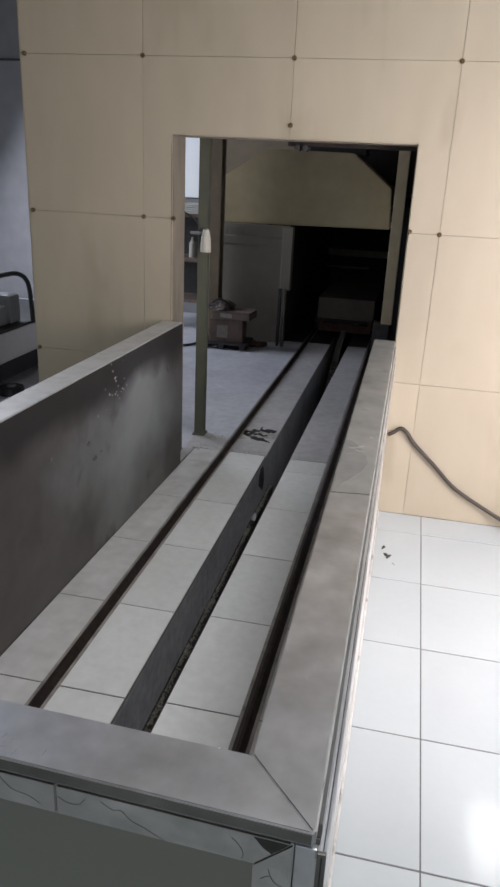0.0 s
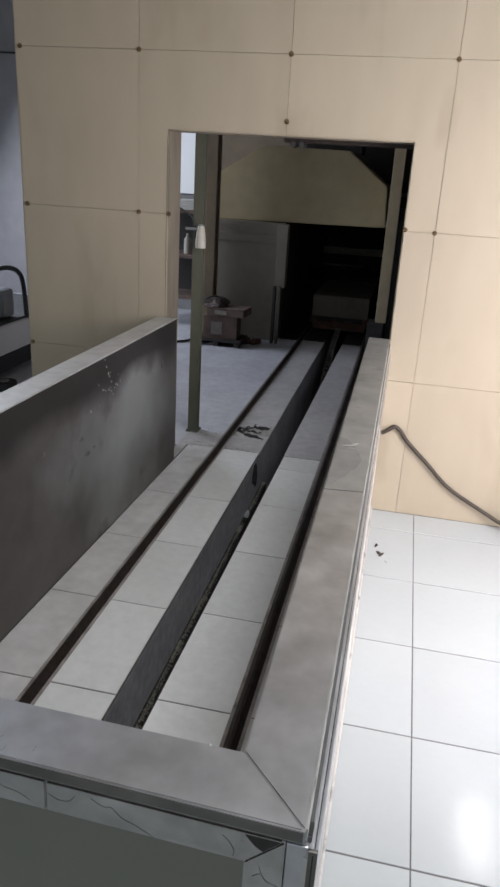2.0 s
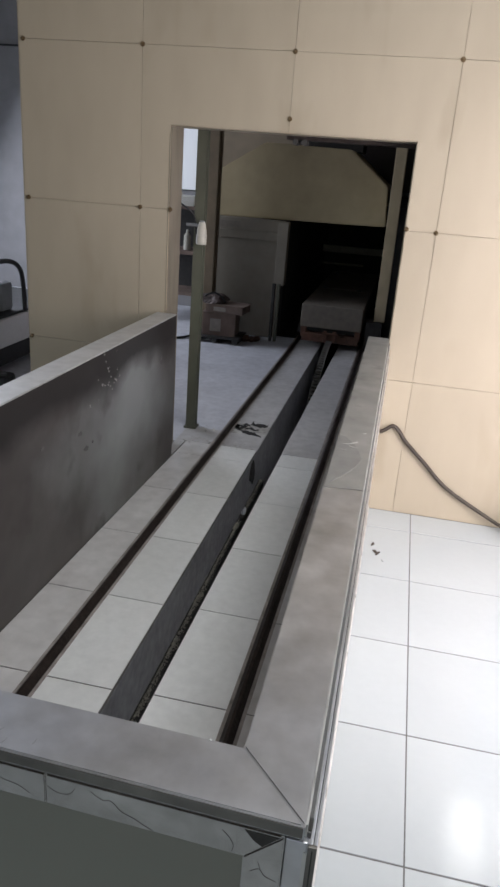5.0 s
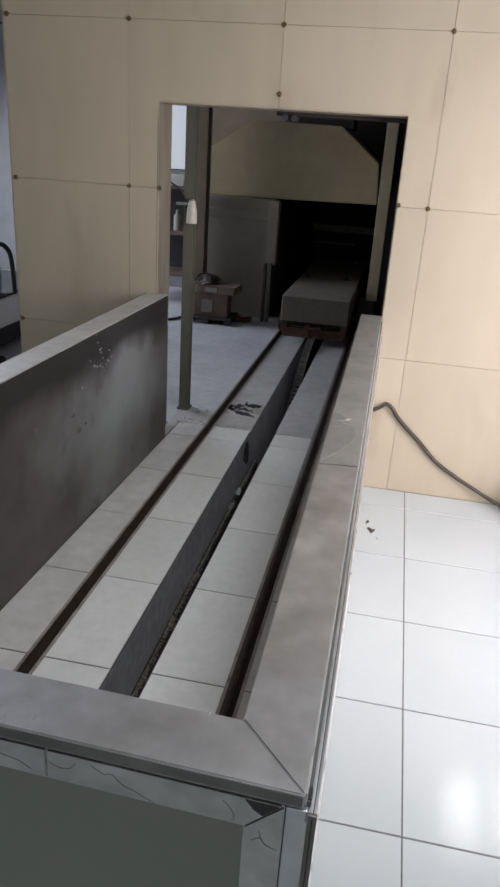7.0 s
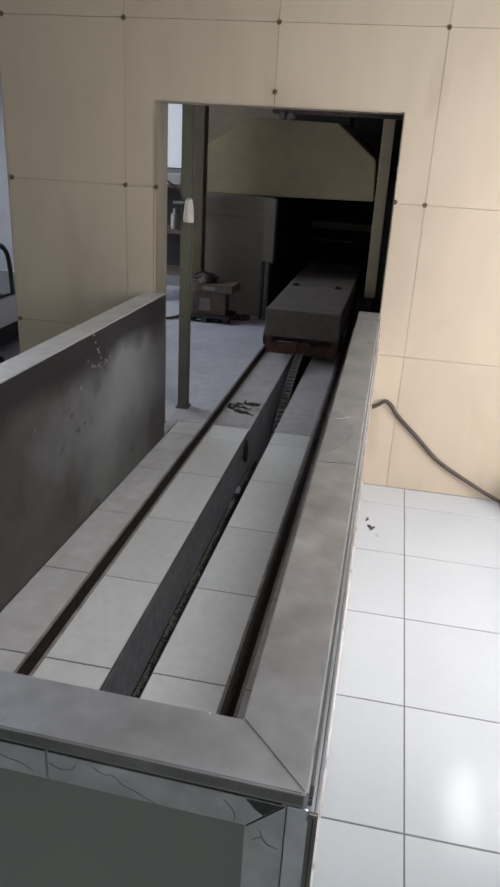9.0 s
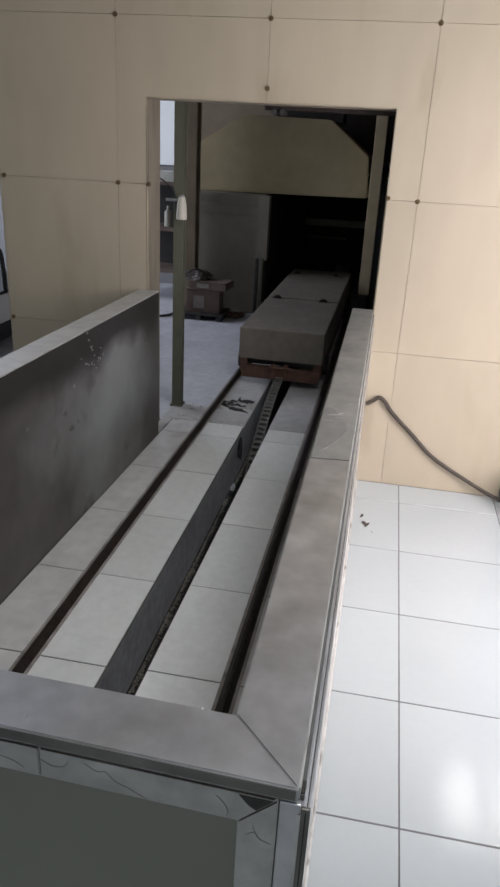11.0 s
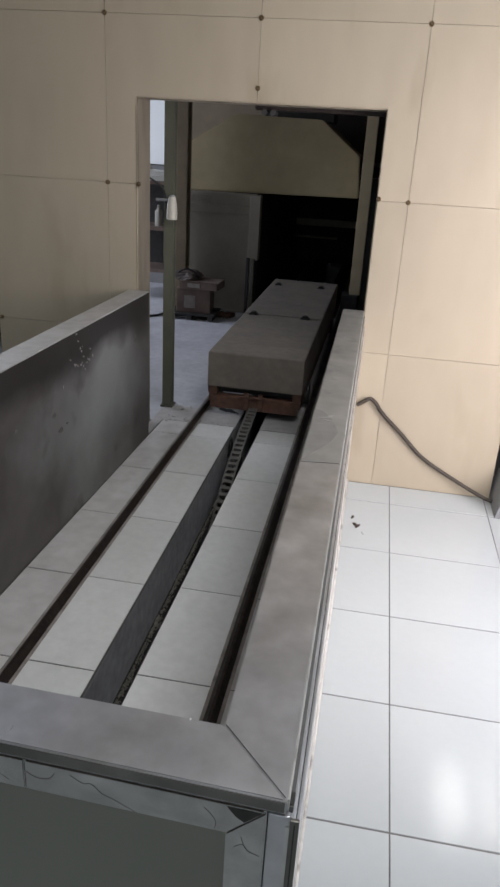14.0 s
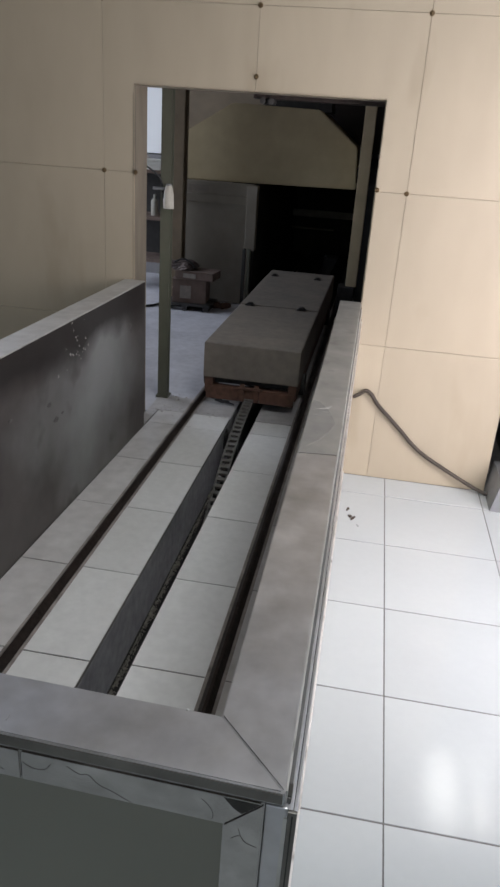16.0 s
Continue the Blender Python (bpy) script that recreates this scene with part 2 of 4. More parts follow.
def add_cyl(bm, p, q, r, r2=None, seg=16):
    p, q = Vector(p), Vector(q)
    m = Matrix.Translation((p + q) / 2) @ (q - p).to_track_quat("Z", "Y").to_matrix().to_4x4()
    bmesh.ops.create_cone(bm, cap_ends=True, segments=seg, radius1=r, radius2=r if r2 is None else r2, depth=(q - p).length, matrix=m)
    return bm


def cyl(p, q, r, r2=None, seg=16):
    return add_cyl(bmesh.new(), p, q, r, r2, seg)


def tube(pts, r, seg=10):
    """A round tube along a smooth line through the points."""
    P = [Vector(v) for v in pts]
    line = []
    for i in range(len(P) - 1):
        a, b, c, d = P[max(i - 1, 0)], P[i], P[i + 1], P[min(i + 2, len(P) - 1)]
        for k in range(6):
            s = k / 6
            line.append(0.5 * (2 * b + (c - a) * s + (2 * a - 5 * b + 4 * c - d) * s * s + (3 * b - a - 3 * c + d) * s ** 3))
    line.append(P[-1])
    bm = bmesh.new()
    rings = []
    for i, v in enumerate(line):
        d = (line[min(i + 1, len(line) - 1)] - line[max(i - 1, 0)]).normalized()
        u = d.cross(Vector((0.3, 0.2, 1))).normalized()
        w = d.cross(u)
        rings.append([bm.verts.new(v + r * (math.cos(6.2832 * k / seg) * u + math.sin(6.2832 * k / seg) * w)) for k in range(seg)])
    for a, b in zip(rings, rings[1:]):
        for k in range(seg):
            bm.faces.new((a[k], a[(k + 1) % seg], b[(k + 1) % seg], b[k]))
    bm.faces.new(rings[0][::-1])
    bm.faces.new(rings[-1])
    bmesh.ops.recalc_face_normals(bm, faces=bm.faces)
    for f in bm.faces:
        f.smooth = True
    return bm


def mesh_of(name, bm, mat):
    me = bpy.data.meshes.new(name)
    bm.to_mesh(me)
    bm.free()
    me.materials.append(mat)
    return me


def part(name, bm, mat, parent=None, label="", at=None):
    """One mesh object, under a thing where a parent is given."""
    me = bm if isinstance(bm, bpy.types.Mesh) else mesh_of(name, bm, mat)
    ob = new(name, me)
    if at is not None:
        ob.location = at
    if parent:
        ob.parent = parent
    if label:
        ob["label"] = label
    return ob


def thing(name, at, label, category, group="", kind=""):
    ob = new(name)
    ob.empty_display_size = 0.1
    ob.location = at
    return tagged(ob, label, category, group, kind)


# ---- measures ----
WALL = 0.575          # front of the panelled wall
WALL_T = 0.16
CAP = 0.762           # top of the parapet
DECK = 0.11           # track floor
XR = -0.282           # inner face of the parapet on the open side
XRO = -0.199          # its outer cap edge
YF = -1.84            # outer cap edge at the front
OX0, OX1, OZ = -1.15, -0.196, 1.503  # opening in the wall



def line(x, y, slope):
    """A track line that runs slightly askew: x at y = 0 and its slope."""
    return lambda v: x + slope * (v - y)


IN_L = line(-1.101, 0.57, 0.029)       # inner face of the parapet at the deck
IN_LT = line(-1.099, 0.57, 0.029)      # and at its top
RAIL_L = line(-0.9505, 0.0, 0.0085)
RAIL_R = line(-0.4275, 0.0, 0.004)
TRENCH_L = line(-0.747, 0.0, 0.006)
TRENCH_R = line(-0.635, 0.0, 0.015)
IN_R = line(-0.282, 0.0, 0.0)
HALF = 0.0235


def askew(fa, da, fb, db, y0, y1, z0, z1, gap=0.0):
    """A flat slab between two askew lines."""
    return prism([(fa(y0) + da + gap, y0 + gap), (fb(y0) + db - gap, y0 + gap), (fb(y1) + db - gap, y1 - gap), (fa(y1) + da + gap, y1 - gap)], "z", z0, z1)


# ---- setting ----


def with_holes(x0, x1, y0, y1, z0, z1, holes):
    """A slab with rectangular openings, in strips."""
    bm = bmesh.new()
    ys = sorted({y0, y1, *[v for h in holes for v in h[2:]]})
    for a, b in zip(ys, ys[1:]):
        x = x0
        for h in sorted(q for q in holes if q[2] <= a and q[3] >= b):
            add_box(bm, x, h[0], a, b, z0, z1)
            x = h[1]
        add_box(bm, x, x1, a, b, z0, z1)
    return bm


floor = tagged(part("floor", with_holes(-6.0, 2.5, -6.2, 6.8, -0.12, -0.0014, [(-0.765, -0.535, -1.775, 6.02)]), M_GROUT), "white ceramic tiled hall floor with grey grout", "floor", kind="structure")
# unseen roof openings, cut to suit the added light
ROOF_HOLES = [(-0.07, 1.17, -2.12, -0.88), (-3.6, -2.3, 0.2, 1.4), (0.62, 1.40, 1.70, 2.52)]
ceiling = tagged(part("ceiling", with_holes(-6.2, 3.8, -6.2, 8.2, 3.3, 3.42, ROOF_HOLES), M_CEIL), "plain off-white unseen ceiling with openings added for light", "ceiling", kind="structure")


def hall_wall(name, *boxes, mat=None):
    bm = bmesh.new()
    for q in boxes:
        add_box(bm, *q)
    return tagged(part(name, bm, mat or M_PLASTER), "plaster wall coloured dark for the room's shade" if mat else "grey painted plaster wall", "wall", kind="structure")


# unseen hall walls, set to frame the lamps; the south gateway is added
hall_wall("wall_east", (1.2, 1.4, -6, -2.65, 0, 3.3), (1.2, 1.4, 0.32, 6.6, 0, 3.3), (1.2, 1.4, -2.65, 0.32, 2.0, 3.3))
hall_wall("wall_south", (-6, -3.0, -6.2, -6, 0, 3.3), (1.4, 1.7, -6.2, -6, 0, 3.3), (-3.0, 1.4, -6.2, -6, 2.7, 3.3))
hall_wall("wall_west", (-4.6, -4.4, -6, 1.7, 0, 3.3), (-4.6, -4.4, 3.5, 8, 0, 3.3), (-4.6, -4.4, 1.7, 3.5, 2.7, 3.3))
hall_wall("wall_north", (-4.4, 1.7, 6.6, 6.8, 0, 3.3))
tagged(part("ground", box(-60, 60, -60, 60, -0.6, -0.34), M_CONCRETE), "pale concrete yard outside the doorways", "ground", kind="structure")

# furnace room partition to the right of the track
hall_wall("wall_partition", (-0.14, -0.02, 0.76, 6.6, 0, 3.3), mat=M_SHADEWALL)

# ---- track deck ----
for fa, da, fb, db in ((IN_L, -0.002, TRENCH_L, 0.0), (TRENCH_R, 0.0, IN_R, 0.03)):
    tagged(part("track_bed", askew(fa, da, fb, db, YF + 0.05, WALL + 0.2, -0.1, DECK - 0.0016), M_GROUT), "mortar bed under the track tiles", "floor", kind="structure")
room = bmesh.new()
add_prism(room, [(-4.4, WALL + 0.2), (TRENCH_L(WALL + 0.2), WALL + 0.2), (TRENCH_L(6.6), 6.6), (-4.4, 6.6)], "z", -0.1, DECK - 0.006)
add_prism(room, [(TRENCH_R(WALL + 0.2), WALL + 0.2), (-0.14, WALL + 0.2), (-0.14, 6.6), (TRENCH_R(6.6), 6.6)], "z", -0.1, DECK - 0.006)
tagged(part("furnace_room_floor", room, M_CONCRETE), "pale dusty concrete floor of the furnace room", "floor", kind="structure")

trench = thing("trench", (0, 0, 0), "narrow dark concrete cable trench with crumbled mortar along its foot", "trench", kind="structure")
part("side", askew(TRENCH_L, -0.012, TRENCH_L, 0.001, YF + 0.06, 6.0, -0.32, DECK - 0.010), M_TRENCH, trench)
part("side", askew(TRENCH_R, -0.001, TRENCH_R, 0.012, YF + 0.06, 6.0, -0.32, DECK - 0.010), M_TRENCH, trench)
for y in (-1.80, 6.0):
    part("end", box(-0.78, -0.52, y, y + 0.026, -0.34, DECK - 0.012), M_TRENCH, trench)
# bottom coloured near-black for the shade down in the trench
part("bottom", askew(TRENCH_L, -0.012, TRENCH_R, 0.012, YF + 0.06, 6.0, -0.32, -0.30), M_SOOT_SHADE, trench)

# ---- panelled wall with its opening ----
wall = thing("wall_panelled", (0, WALL, 0), "cream fibre-board panelled wall with a rectangular track opening", "wall", kind="structure")
WX0, WX1, WZ = -1.785, 0.42, 2.37
core = bmesh.new()
for q in ((WX0, OX0, 0, WZ), (OX1, WX1, 0, WZ), (OX0, OX1, OZ, WZ)):
    add_box(core, q[0], q[1], 0.006, WALL_T, q[2], q[3])
part("core", core, M_JOINT, wall)
XS = [WX0, -1.272, -0.681, -0.080, WX1]
ZS = [0.0, 0.590, 1.185, 1.778, WZ]
G = 0.0006


def panel(x0, x1, z0, z1):
    part("panel", box(x0 + G, x1 - G, 0.0, 0.012, z0 + G, z1 - G, bevel=0.0012), M_PANEL, wall)


def notched(x0, x1, z0, z1):
    """A panel with the opening's corner cut out of it."""
    g = G
    left = x0 < OX0
    a, b = x0 + g, x1 - g
    lo, hi = z0 + g, z1 - g
    if left:
        ring = [(a, lo), (OX0, lo), (OX0, OZ), (b, OZ), (b, hi), (a, hi)]
    else:
        ring = [(OX1, lo), (b, lo), (b, hi), (a, hi), (a, OZ), (OX1, OZ)]
    part("panel", prism(ring, "y", 0.0, 0.012), M_PANEL, wall)


for i in range(4):
    for k in range(4):
        x0, x1, z0, z1 = XS[i], XS[i + 1], ZS[k], ZS[k + 1]
        if x1 <= OX0 or x0 >= OX1 or z0 >= OZ:
            panel(x0, x1, z0, z1)
        elif z1 > OZ:
            notched(x0, x1, z0, z1)
        else:
            panel(x0, OX0, z0, z1) if x0 < OX0 else panel(OX1, x1, z0, z1)
# left jamb is coloured as if turned away from the light
part("jamb", box(OX0 - 0.004, OX0 + 0.003, 0.010, WALL_T + 0.004, 0.11, OZ), M_SHADED_EDGE, wall, "brownish board edge darkened for shade in the opening")
part("jamb_seam", box(OX0 - 0.0035, OX0 - 0.0004, -0.0012, 0.0004, 0.70, OZ - 0.03), M_SHADED_EDGE, wall, "chipped brown board edge")
part("jamb", box(OX1 - 0.004, OX1 + 0.004, 0.010, WALL_T + 0.004, 0.11, OZ), M_PANEL, wall)
part("lintel", box(OX0, OX1, 0.010, WALL_T + 0.004, OZ - 0.004, OZ + 0.004), M_PANEL, wall)
part("end_trim", box(WX0 - 0.005, WX0 + 0.001, 0.002, WALL_T, 0, WZ), M_PANEL, wall)
part("end_trim", box(WX1 - 0.001, WX1 + 0.005, 0.002, WALL_T, 0, WZ), M_PANEL, wall)
bolt_bm = cyl((0, 0.001, 0), (0, -0.004, 0), 0.0095, 0.009, 14)
add_cyl(bolt_bm, (0, -0.004, 0), (0, -0.010, 0), 0.007, 0.0035, 12)
bolt_me = mesh_of("bolt", bolt_bm, M_BOLT)
BOLTS = [(x, z) for z in (1.778, 2.355) for x in (-1.768, -1.272, -0.681, -0.080)]
BOLTS += [(-1.768, 1.185), (-1.272, 1.185), (-0.080, 1.185), (-0.681, 1.55), (-1.143, 1.185), (-0.192, 1.190), (-1.775, 0.590)]
for x, z in BOLTS:
    part("bolt", bolt_me, None, wall, at=(x, 0, z))

# ---- parapet round the track ----
parapet = thing("parapet", (0, 0, 0), "low parapet clad in brushed stainless steel round the track", "parapet", kind="structure")
CW = 0.088
FI = line(-1.752, -0.282, -0.022)      # front cap, inner and outer edge along x
FO = line(YF, XRO, -0.028)
XA = IN_LT(-1.735)
LW = 0.088
part("body", prism([(IN_L(-1.74) - LW + 0.012, -1.76), (IN_L(-1.74) - 0.008, -1.76), (IN_L(WALL) - 0.008, WALL - 0.002), (IN_L(WALL) - LW + 0.02, WALL - 0.002)], "z", 0, 0.7565), M_GROUT, parapet)
part("body", box(XR + 0.004, XRO + 0.006, YF + 0.012, WALL - 0.002, 0, 0.742), M_GROUT, parapet)
part("body", prism([(XA, FO(XA) + 0.012), (XR + 0.003, FO(XR) + 0.012), (XR + 0.003, FI(XR) - 0.006), (XA, FI(XA) - 0.006)], "z", 0, 0.742), M_GROUT, parapet)
k = 0.0002


def cap(ring, mat, label="", low=0.744):
    bm = prism(ring, "z", low, CAP)
    bmesh.ops.bevel(bm, geom=[e for e in bm.edges if abs(e.verts[0].co.z - CAP) < 1e-5 and abs(e.verts[1].co.z - CAP) < 1e-5], offset=0.0018, segments=2, affect="EDGES")
    part("cap", bm, mat, parapet, label)


cap([(XRO, YF + k), (XRO, -0.985), (XR, -0.995), (XR, YF + CW + k)], M_STEEL, "brushed stainless cap")
cap([(XRO, -0.984), (XRO, WALL - 0.003), (XR, WALL - 0.003), (XR, -0.994)], M_DULL, "dusty dull steel cap")
cap([(XA - LW, FO(XA - LW)), (XRO - k, YF), (XR - k, YF + CW), (XA, FI(XA))], M_STEEL)
cap([(XA - LW, FO(XA - LW) + k), (XA, FI(XA) + k), (IN_LT(WALL), WALL - 0.003), (IN_LT(WALL) - LW, WALL - 0.003)], M_PALE_REFLECT, "steel cap coloured pale for the wall's reflection", CAP - 0.005)
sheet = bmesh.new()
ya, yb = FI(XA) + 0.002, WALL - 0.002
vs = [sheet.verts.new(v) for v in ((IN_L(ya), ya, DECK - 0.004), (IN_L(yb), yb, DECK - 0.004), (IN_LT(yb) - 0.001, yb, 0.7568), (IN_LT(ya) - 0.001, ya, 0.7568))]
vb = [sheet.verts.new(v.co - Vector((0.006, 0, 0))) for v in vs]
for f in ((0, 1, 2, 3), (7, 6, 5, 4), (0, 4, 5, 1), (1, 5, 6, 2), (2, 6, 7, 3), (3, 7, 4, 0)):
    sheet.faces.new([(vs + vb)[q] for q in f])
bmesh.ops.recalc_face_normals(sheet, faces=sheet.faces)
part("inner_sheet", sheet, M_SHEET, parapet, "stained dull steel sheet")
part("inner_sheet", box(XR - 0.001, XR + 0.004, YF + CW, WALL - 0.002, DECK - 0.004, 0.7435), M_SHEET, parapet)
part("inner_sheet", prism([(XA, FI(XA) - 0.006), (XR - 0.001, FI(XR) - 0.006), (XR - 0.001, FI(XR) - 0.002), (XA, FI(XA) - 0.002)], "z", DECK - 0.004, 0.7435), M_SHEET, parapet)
def blob(y, z, ry, rz, mat, label):
    """An irregular thin fleck on the inner sheet."""
    ring = [(y + ry * math.cos(a) * random.uniform(0.6, 1.1), z + rz * math.sin(a) * random.uniform(0.6, 1.1)) for a in [math.tau * n / 9 for n in range(9)]]
    x = IN_L(y) + (IN_LT(y) - IN_L(y)) * (z - DECK) / 0.64
    part("splash", prism(ring, "x", x - 0.001, x + 0.0009), mat, parapet, label)


for q in range(22):
    r = random.uniform(0.001, 0.0036)
    blob(random.gauss(-0.13, 0.05), random.gauss(0.668, 0.03), r, r * 1.3, M_FLECK, "dried white splash")
blob(-0.27, 0.60, 0.004, 0.006, M_FLECK, "dried white splash")
for y, z, ry, rz in ((-0.30, 0.462, 0.022, 0.009), (-0.34, 0.527, 0.018, 0.008), (-0.585, 0.565, 0.012, 0.007), (0.40, 0.60, 0.012, 0.02), (-0.25, 0.47, 0.008, 0.005)):
    blob(y, z, ry, rz, M_GREASE, "dark grease spot")
wb = bmesh.new()
bmesh.ops.create_icosphere(wb, subdivisions=2, radius=0.0019, matrix=pose(-0.322, FI(-0.322) - 0.002, CAP))
part("weld_bead", wb, M_WHITEPL, parapet)
# outer side: skirt, ledge bead and foot
part("outer_sheet", prism([(XRO + 0.0005, 0.002), (XRO + 0.0100, 0.002), (XRO + 0.0100, 0.690), (XRO + 0.0060, 0.722), (XRO + 0.0005, 0.722)], "y", YF + 0.004, WALL - 0.002), M_SKIRT, parapet, "satin steel skirt")
part("bead", cyl((XRO + 0.005, YF + 0.006, 0.729), (XRO + 0.005, WALL - 0.003, 0.729), 0.0050, seg=10), M_STEEL, parapet)
part("bead", cyl((XRO + 0.0105, YF + 0.006, 0.684), (XRO + 0.0105, WALL - 0.003, 0.684), 0.004, seg=10), M_STEEL, parapet)
# thin dark strip paints the shadow line between skirt and bead
part("shadow_gap", box(XRO + 0.0096, XRO + 0.0104, YF + 0.006, WALL - 0.003, 0.690, 0.696), M_TARNISH_SHADE, parapet, "dark strip coloured as the shadow gap at the bead")
part("foot_bead", cyl((XRO + 0.012, YF + 0.02, 0.006), (XRO + 0.013, WALL - 0.003, 0.006), 0.005, seg=10), M_SKIRT, parapet)
# corner strip coloured dark to subdue the highlight at the bead ends
part("corner_trim", box(XRO + 0.0048, XRO + 0.0145, YF + 0.0012, YF + 0.0056, 0.002, 0.7345, bevel=0.001), M_EDGE, parapet, "steel corner strip coloured dark to dim its glint")
part("corner_seam", box(XRO + 0.0090, XRO + 0.0104, YF + 0.0004, YF + 0.0014, 0.002, 0.730), M_TARNISH_SHADE, parapet, "dark corner seam")
part("cap_lip", box(XRO + 0.0002, XRO + 0.0022, YF + 0.004, WALL - 0.004, 0.7445, CAP - 0.0012), M_SKIRT, parapet, "pale satin cap lip")
wiped = [(-0.2795, -0.985), (-0.262, -0.945), (-0.247, -0.918), (-0.235, -0.887), (-0.223, -0.848), (-0.215, -0.803), (-0.226, -0.755), (-0.238, -0.715), (-0.262, -0.668), (-0.2795, -0.66)]
part("scratch", tube([(x, y, CAP - 0.0002) for x, y in wiped[:6]], 0.0007, 6), M_SMEAR, parapet, "pale curved scratch")
part("smear", prism(wiped, "z", CAP - 0.001, CAP + 0.0002), M_WIPED, parapet, "dull wiped patch")
for x, y, w, h, a in ((-0.252, -0.716, 0.016, 0.0016, 0.35), (-0.240, -0.735, 0.012, 0.0012, -0.25), (-0.262, -0.76, 0.008, 0.0012, 0.1), (-0.220, -0.625, 0.004, 0.003, 0), (-0.238, -0.70, 0.010, 0.001, 0.6)):
    pts = [(x + w * math.cos(b) * math.cos(a) * random.uniform(0.8, 1.1) - h * math.sin(b) * math.sin(a), y + w * math.cos(b) * math.sin(a) + h * math.sin(b) * math.cos(a)) for b in [math.tau * n / 8 for n in range(8)]]
    part("scratch", prism(pts, "z", CAP - 0.001, CAP + 0.0008), M_FLECK, parapet, "short pale scratch")
for x, y, w, a in ((-0.566, -1.799, 0.004, 1.2), (-0.556, -1.806, 0.006, 1.0), (-0.543, -1.819, 0.005, 1.3), (-0.510, -1.811, 0.004, 1.5), (-0.561, -1.815, 0.006, 0.2)):
    u, v = w * math.cos(a), w * math.sin(a)
    part("scratch", tube([(x - u, y - v, CAP - 0.0002), (x + 0.0008, y, CAP - 0.0002), (x + u, y + v, CAP - 0.0002)], 0.0005, 6), M_FLECK, parapet, "short pale scratch")
# front face: polished picture frame round a satin panel, set back under the cap
def front(name, bm, mat, label=""):
    ob = part(name, bm, mat, parapet, label, at=(XRO, YF, 0))
    ob.rotation_euler.z = math.atan(-0.028)


FX, FT, FWD = -0.0195, 0.7375, 0.0425
front("front_backing", box(-0.97, 0.006, 0.014, 0.03, 0.002, 0.7435), M_TARNISH_SHADE, "dark seam under the cap")
# added plate, coloured dark to dim the reflection on the cap's front
front("cap_edge", box(-0.97, -0.002, -0.0012, 0.0006, 0.746, 0.7590), M_EDGE, "dark plate that dims the cap edge")
front("front_plate", box(-0.97, FX + 0.0, 0.010, 0.0142, 0.002, 0.7385), M_STEEL)


def strip(ring):
    bm = prism(ring, "y", 0.003, 0.0105)
    bmesh.ops.bevel(bm, geom=[e for e in bm.edges if e.verts[0].co.y < 0.004 and e.verts[1].co.y < 0.004], offset=0.0015, segments=2, affect="EDGES")
    front("frame_strip", bm, M_MIRROR, "mirror-polished steel strip")


F0 = -0.955
strip([(-0.290, FT), (FX - 0.0003, FT), (FX - FWD, FT - FWD), (-0.290, FT - FWD)])
strip([(F0, FT), (-0.2908, FT), (-0.2908, FT - FWD), (F0 + FWD, FT - FWD)])
strip([(FX, FT - 0.0003), (FX, 0.08), (FX - FWD, 0.08 + FWD), (FX - FWD, FT - FWD)])
strip([(F0, FT), (F0 + FWD, FT - FWD), (F0 + FWD, 0.08 + FWD), (F0, 0.08)])
front("front_panel", box(F0 + FWD, FX - FWD, 0.006, 0.0104, 0.09, FT - FWD), M_PANELGREY, "satin grey panel")
front("corner_post", box(FX + 0.001, 0.004, 0.005, 0.014, 0.002, 0.735, bevel=0.0015), M_STEEL)

# hairline marks and a tarnished corner on the polished strips
def hairline(pts):
    front("hairline_mark", tube([(x, 0.0030, z) for x, z in pts], 0.00042, 6), M_SCUFF, "dark hairline mark")


hairline([(-0.236, 0.730), (-0.222, 0.722), (-0.212, 0.724), (-0.200, 0.713), (-0.186, 0.708), (-0.176, 0.703), (-0.163, 0.697)])
hairline([(-0.288, 0.722), (-0.276, 0.716), (-0.262, 0.718), (-0.255, 0.727)])
hairline([(-0.086, 0.726), (-0.078, 0.718), (-0.073, 0.708), (-0.074, 0.700)])
hairline([(-0.052, 0.678), (-0.043, 0.684), (-0.036, 0.676), (-0.024, 0.672)])
hairline([(-0.045, 0.694), (-0.040, 0.680), (-0.034, 0.674)])
hairline([(-0.36, 0.730), (-0.345, 0.716), (-0.325, 0.712), (-0.31, 0.704)])
tri = [(-0.062, FT - 0.003), (-0.0245, FT - 0.003), (-0.0425, FT - 0.021), (-0.052, FT - 0.015)]
front("tarnish", prism(tri, "y", 0.0026, 0.004), M_TARNISH_SHADE, "dark tarnished corner")

# ---- rails ----
rail_ring = [(-0.0165, -0.006), (-0.0165, 0.001), (-0.004, 0.018), (0.004, 0.018), (0.0165, 0.001), (0.0165, -0.006)]
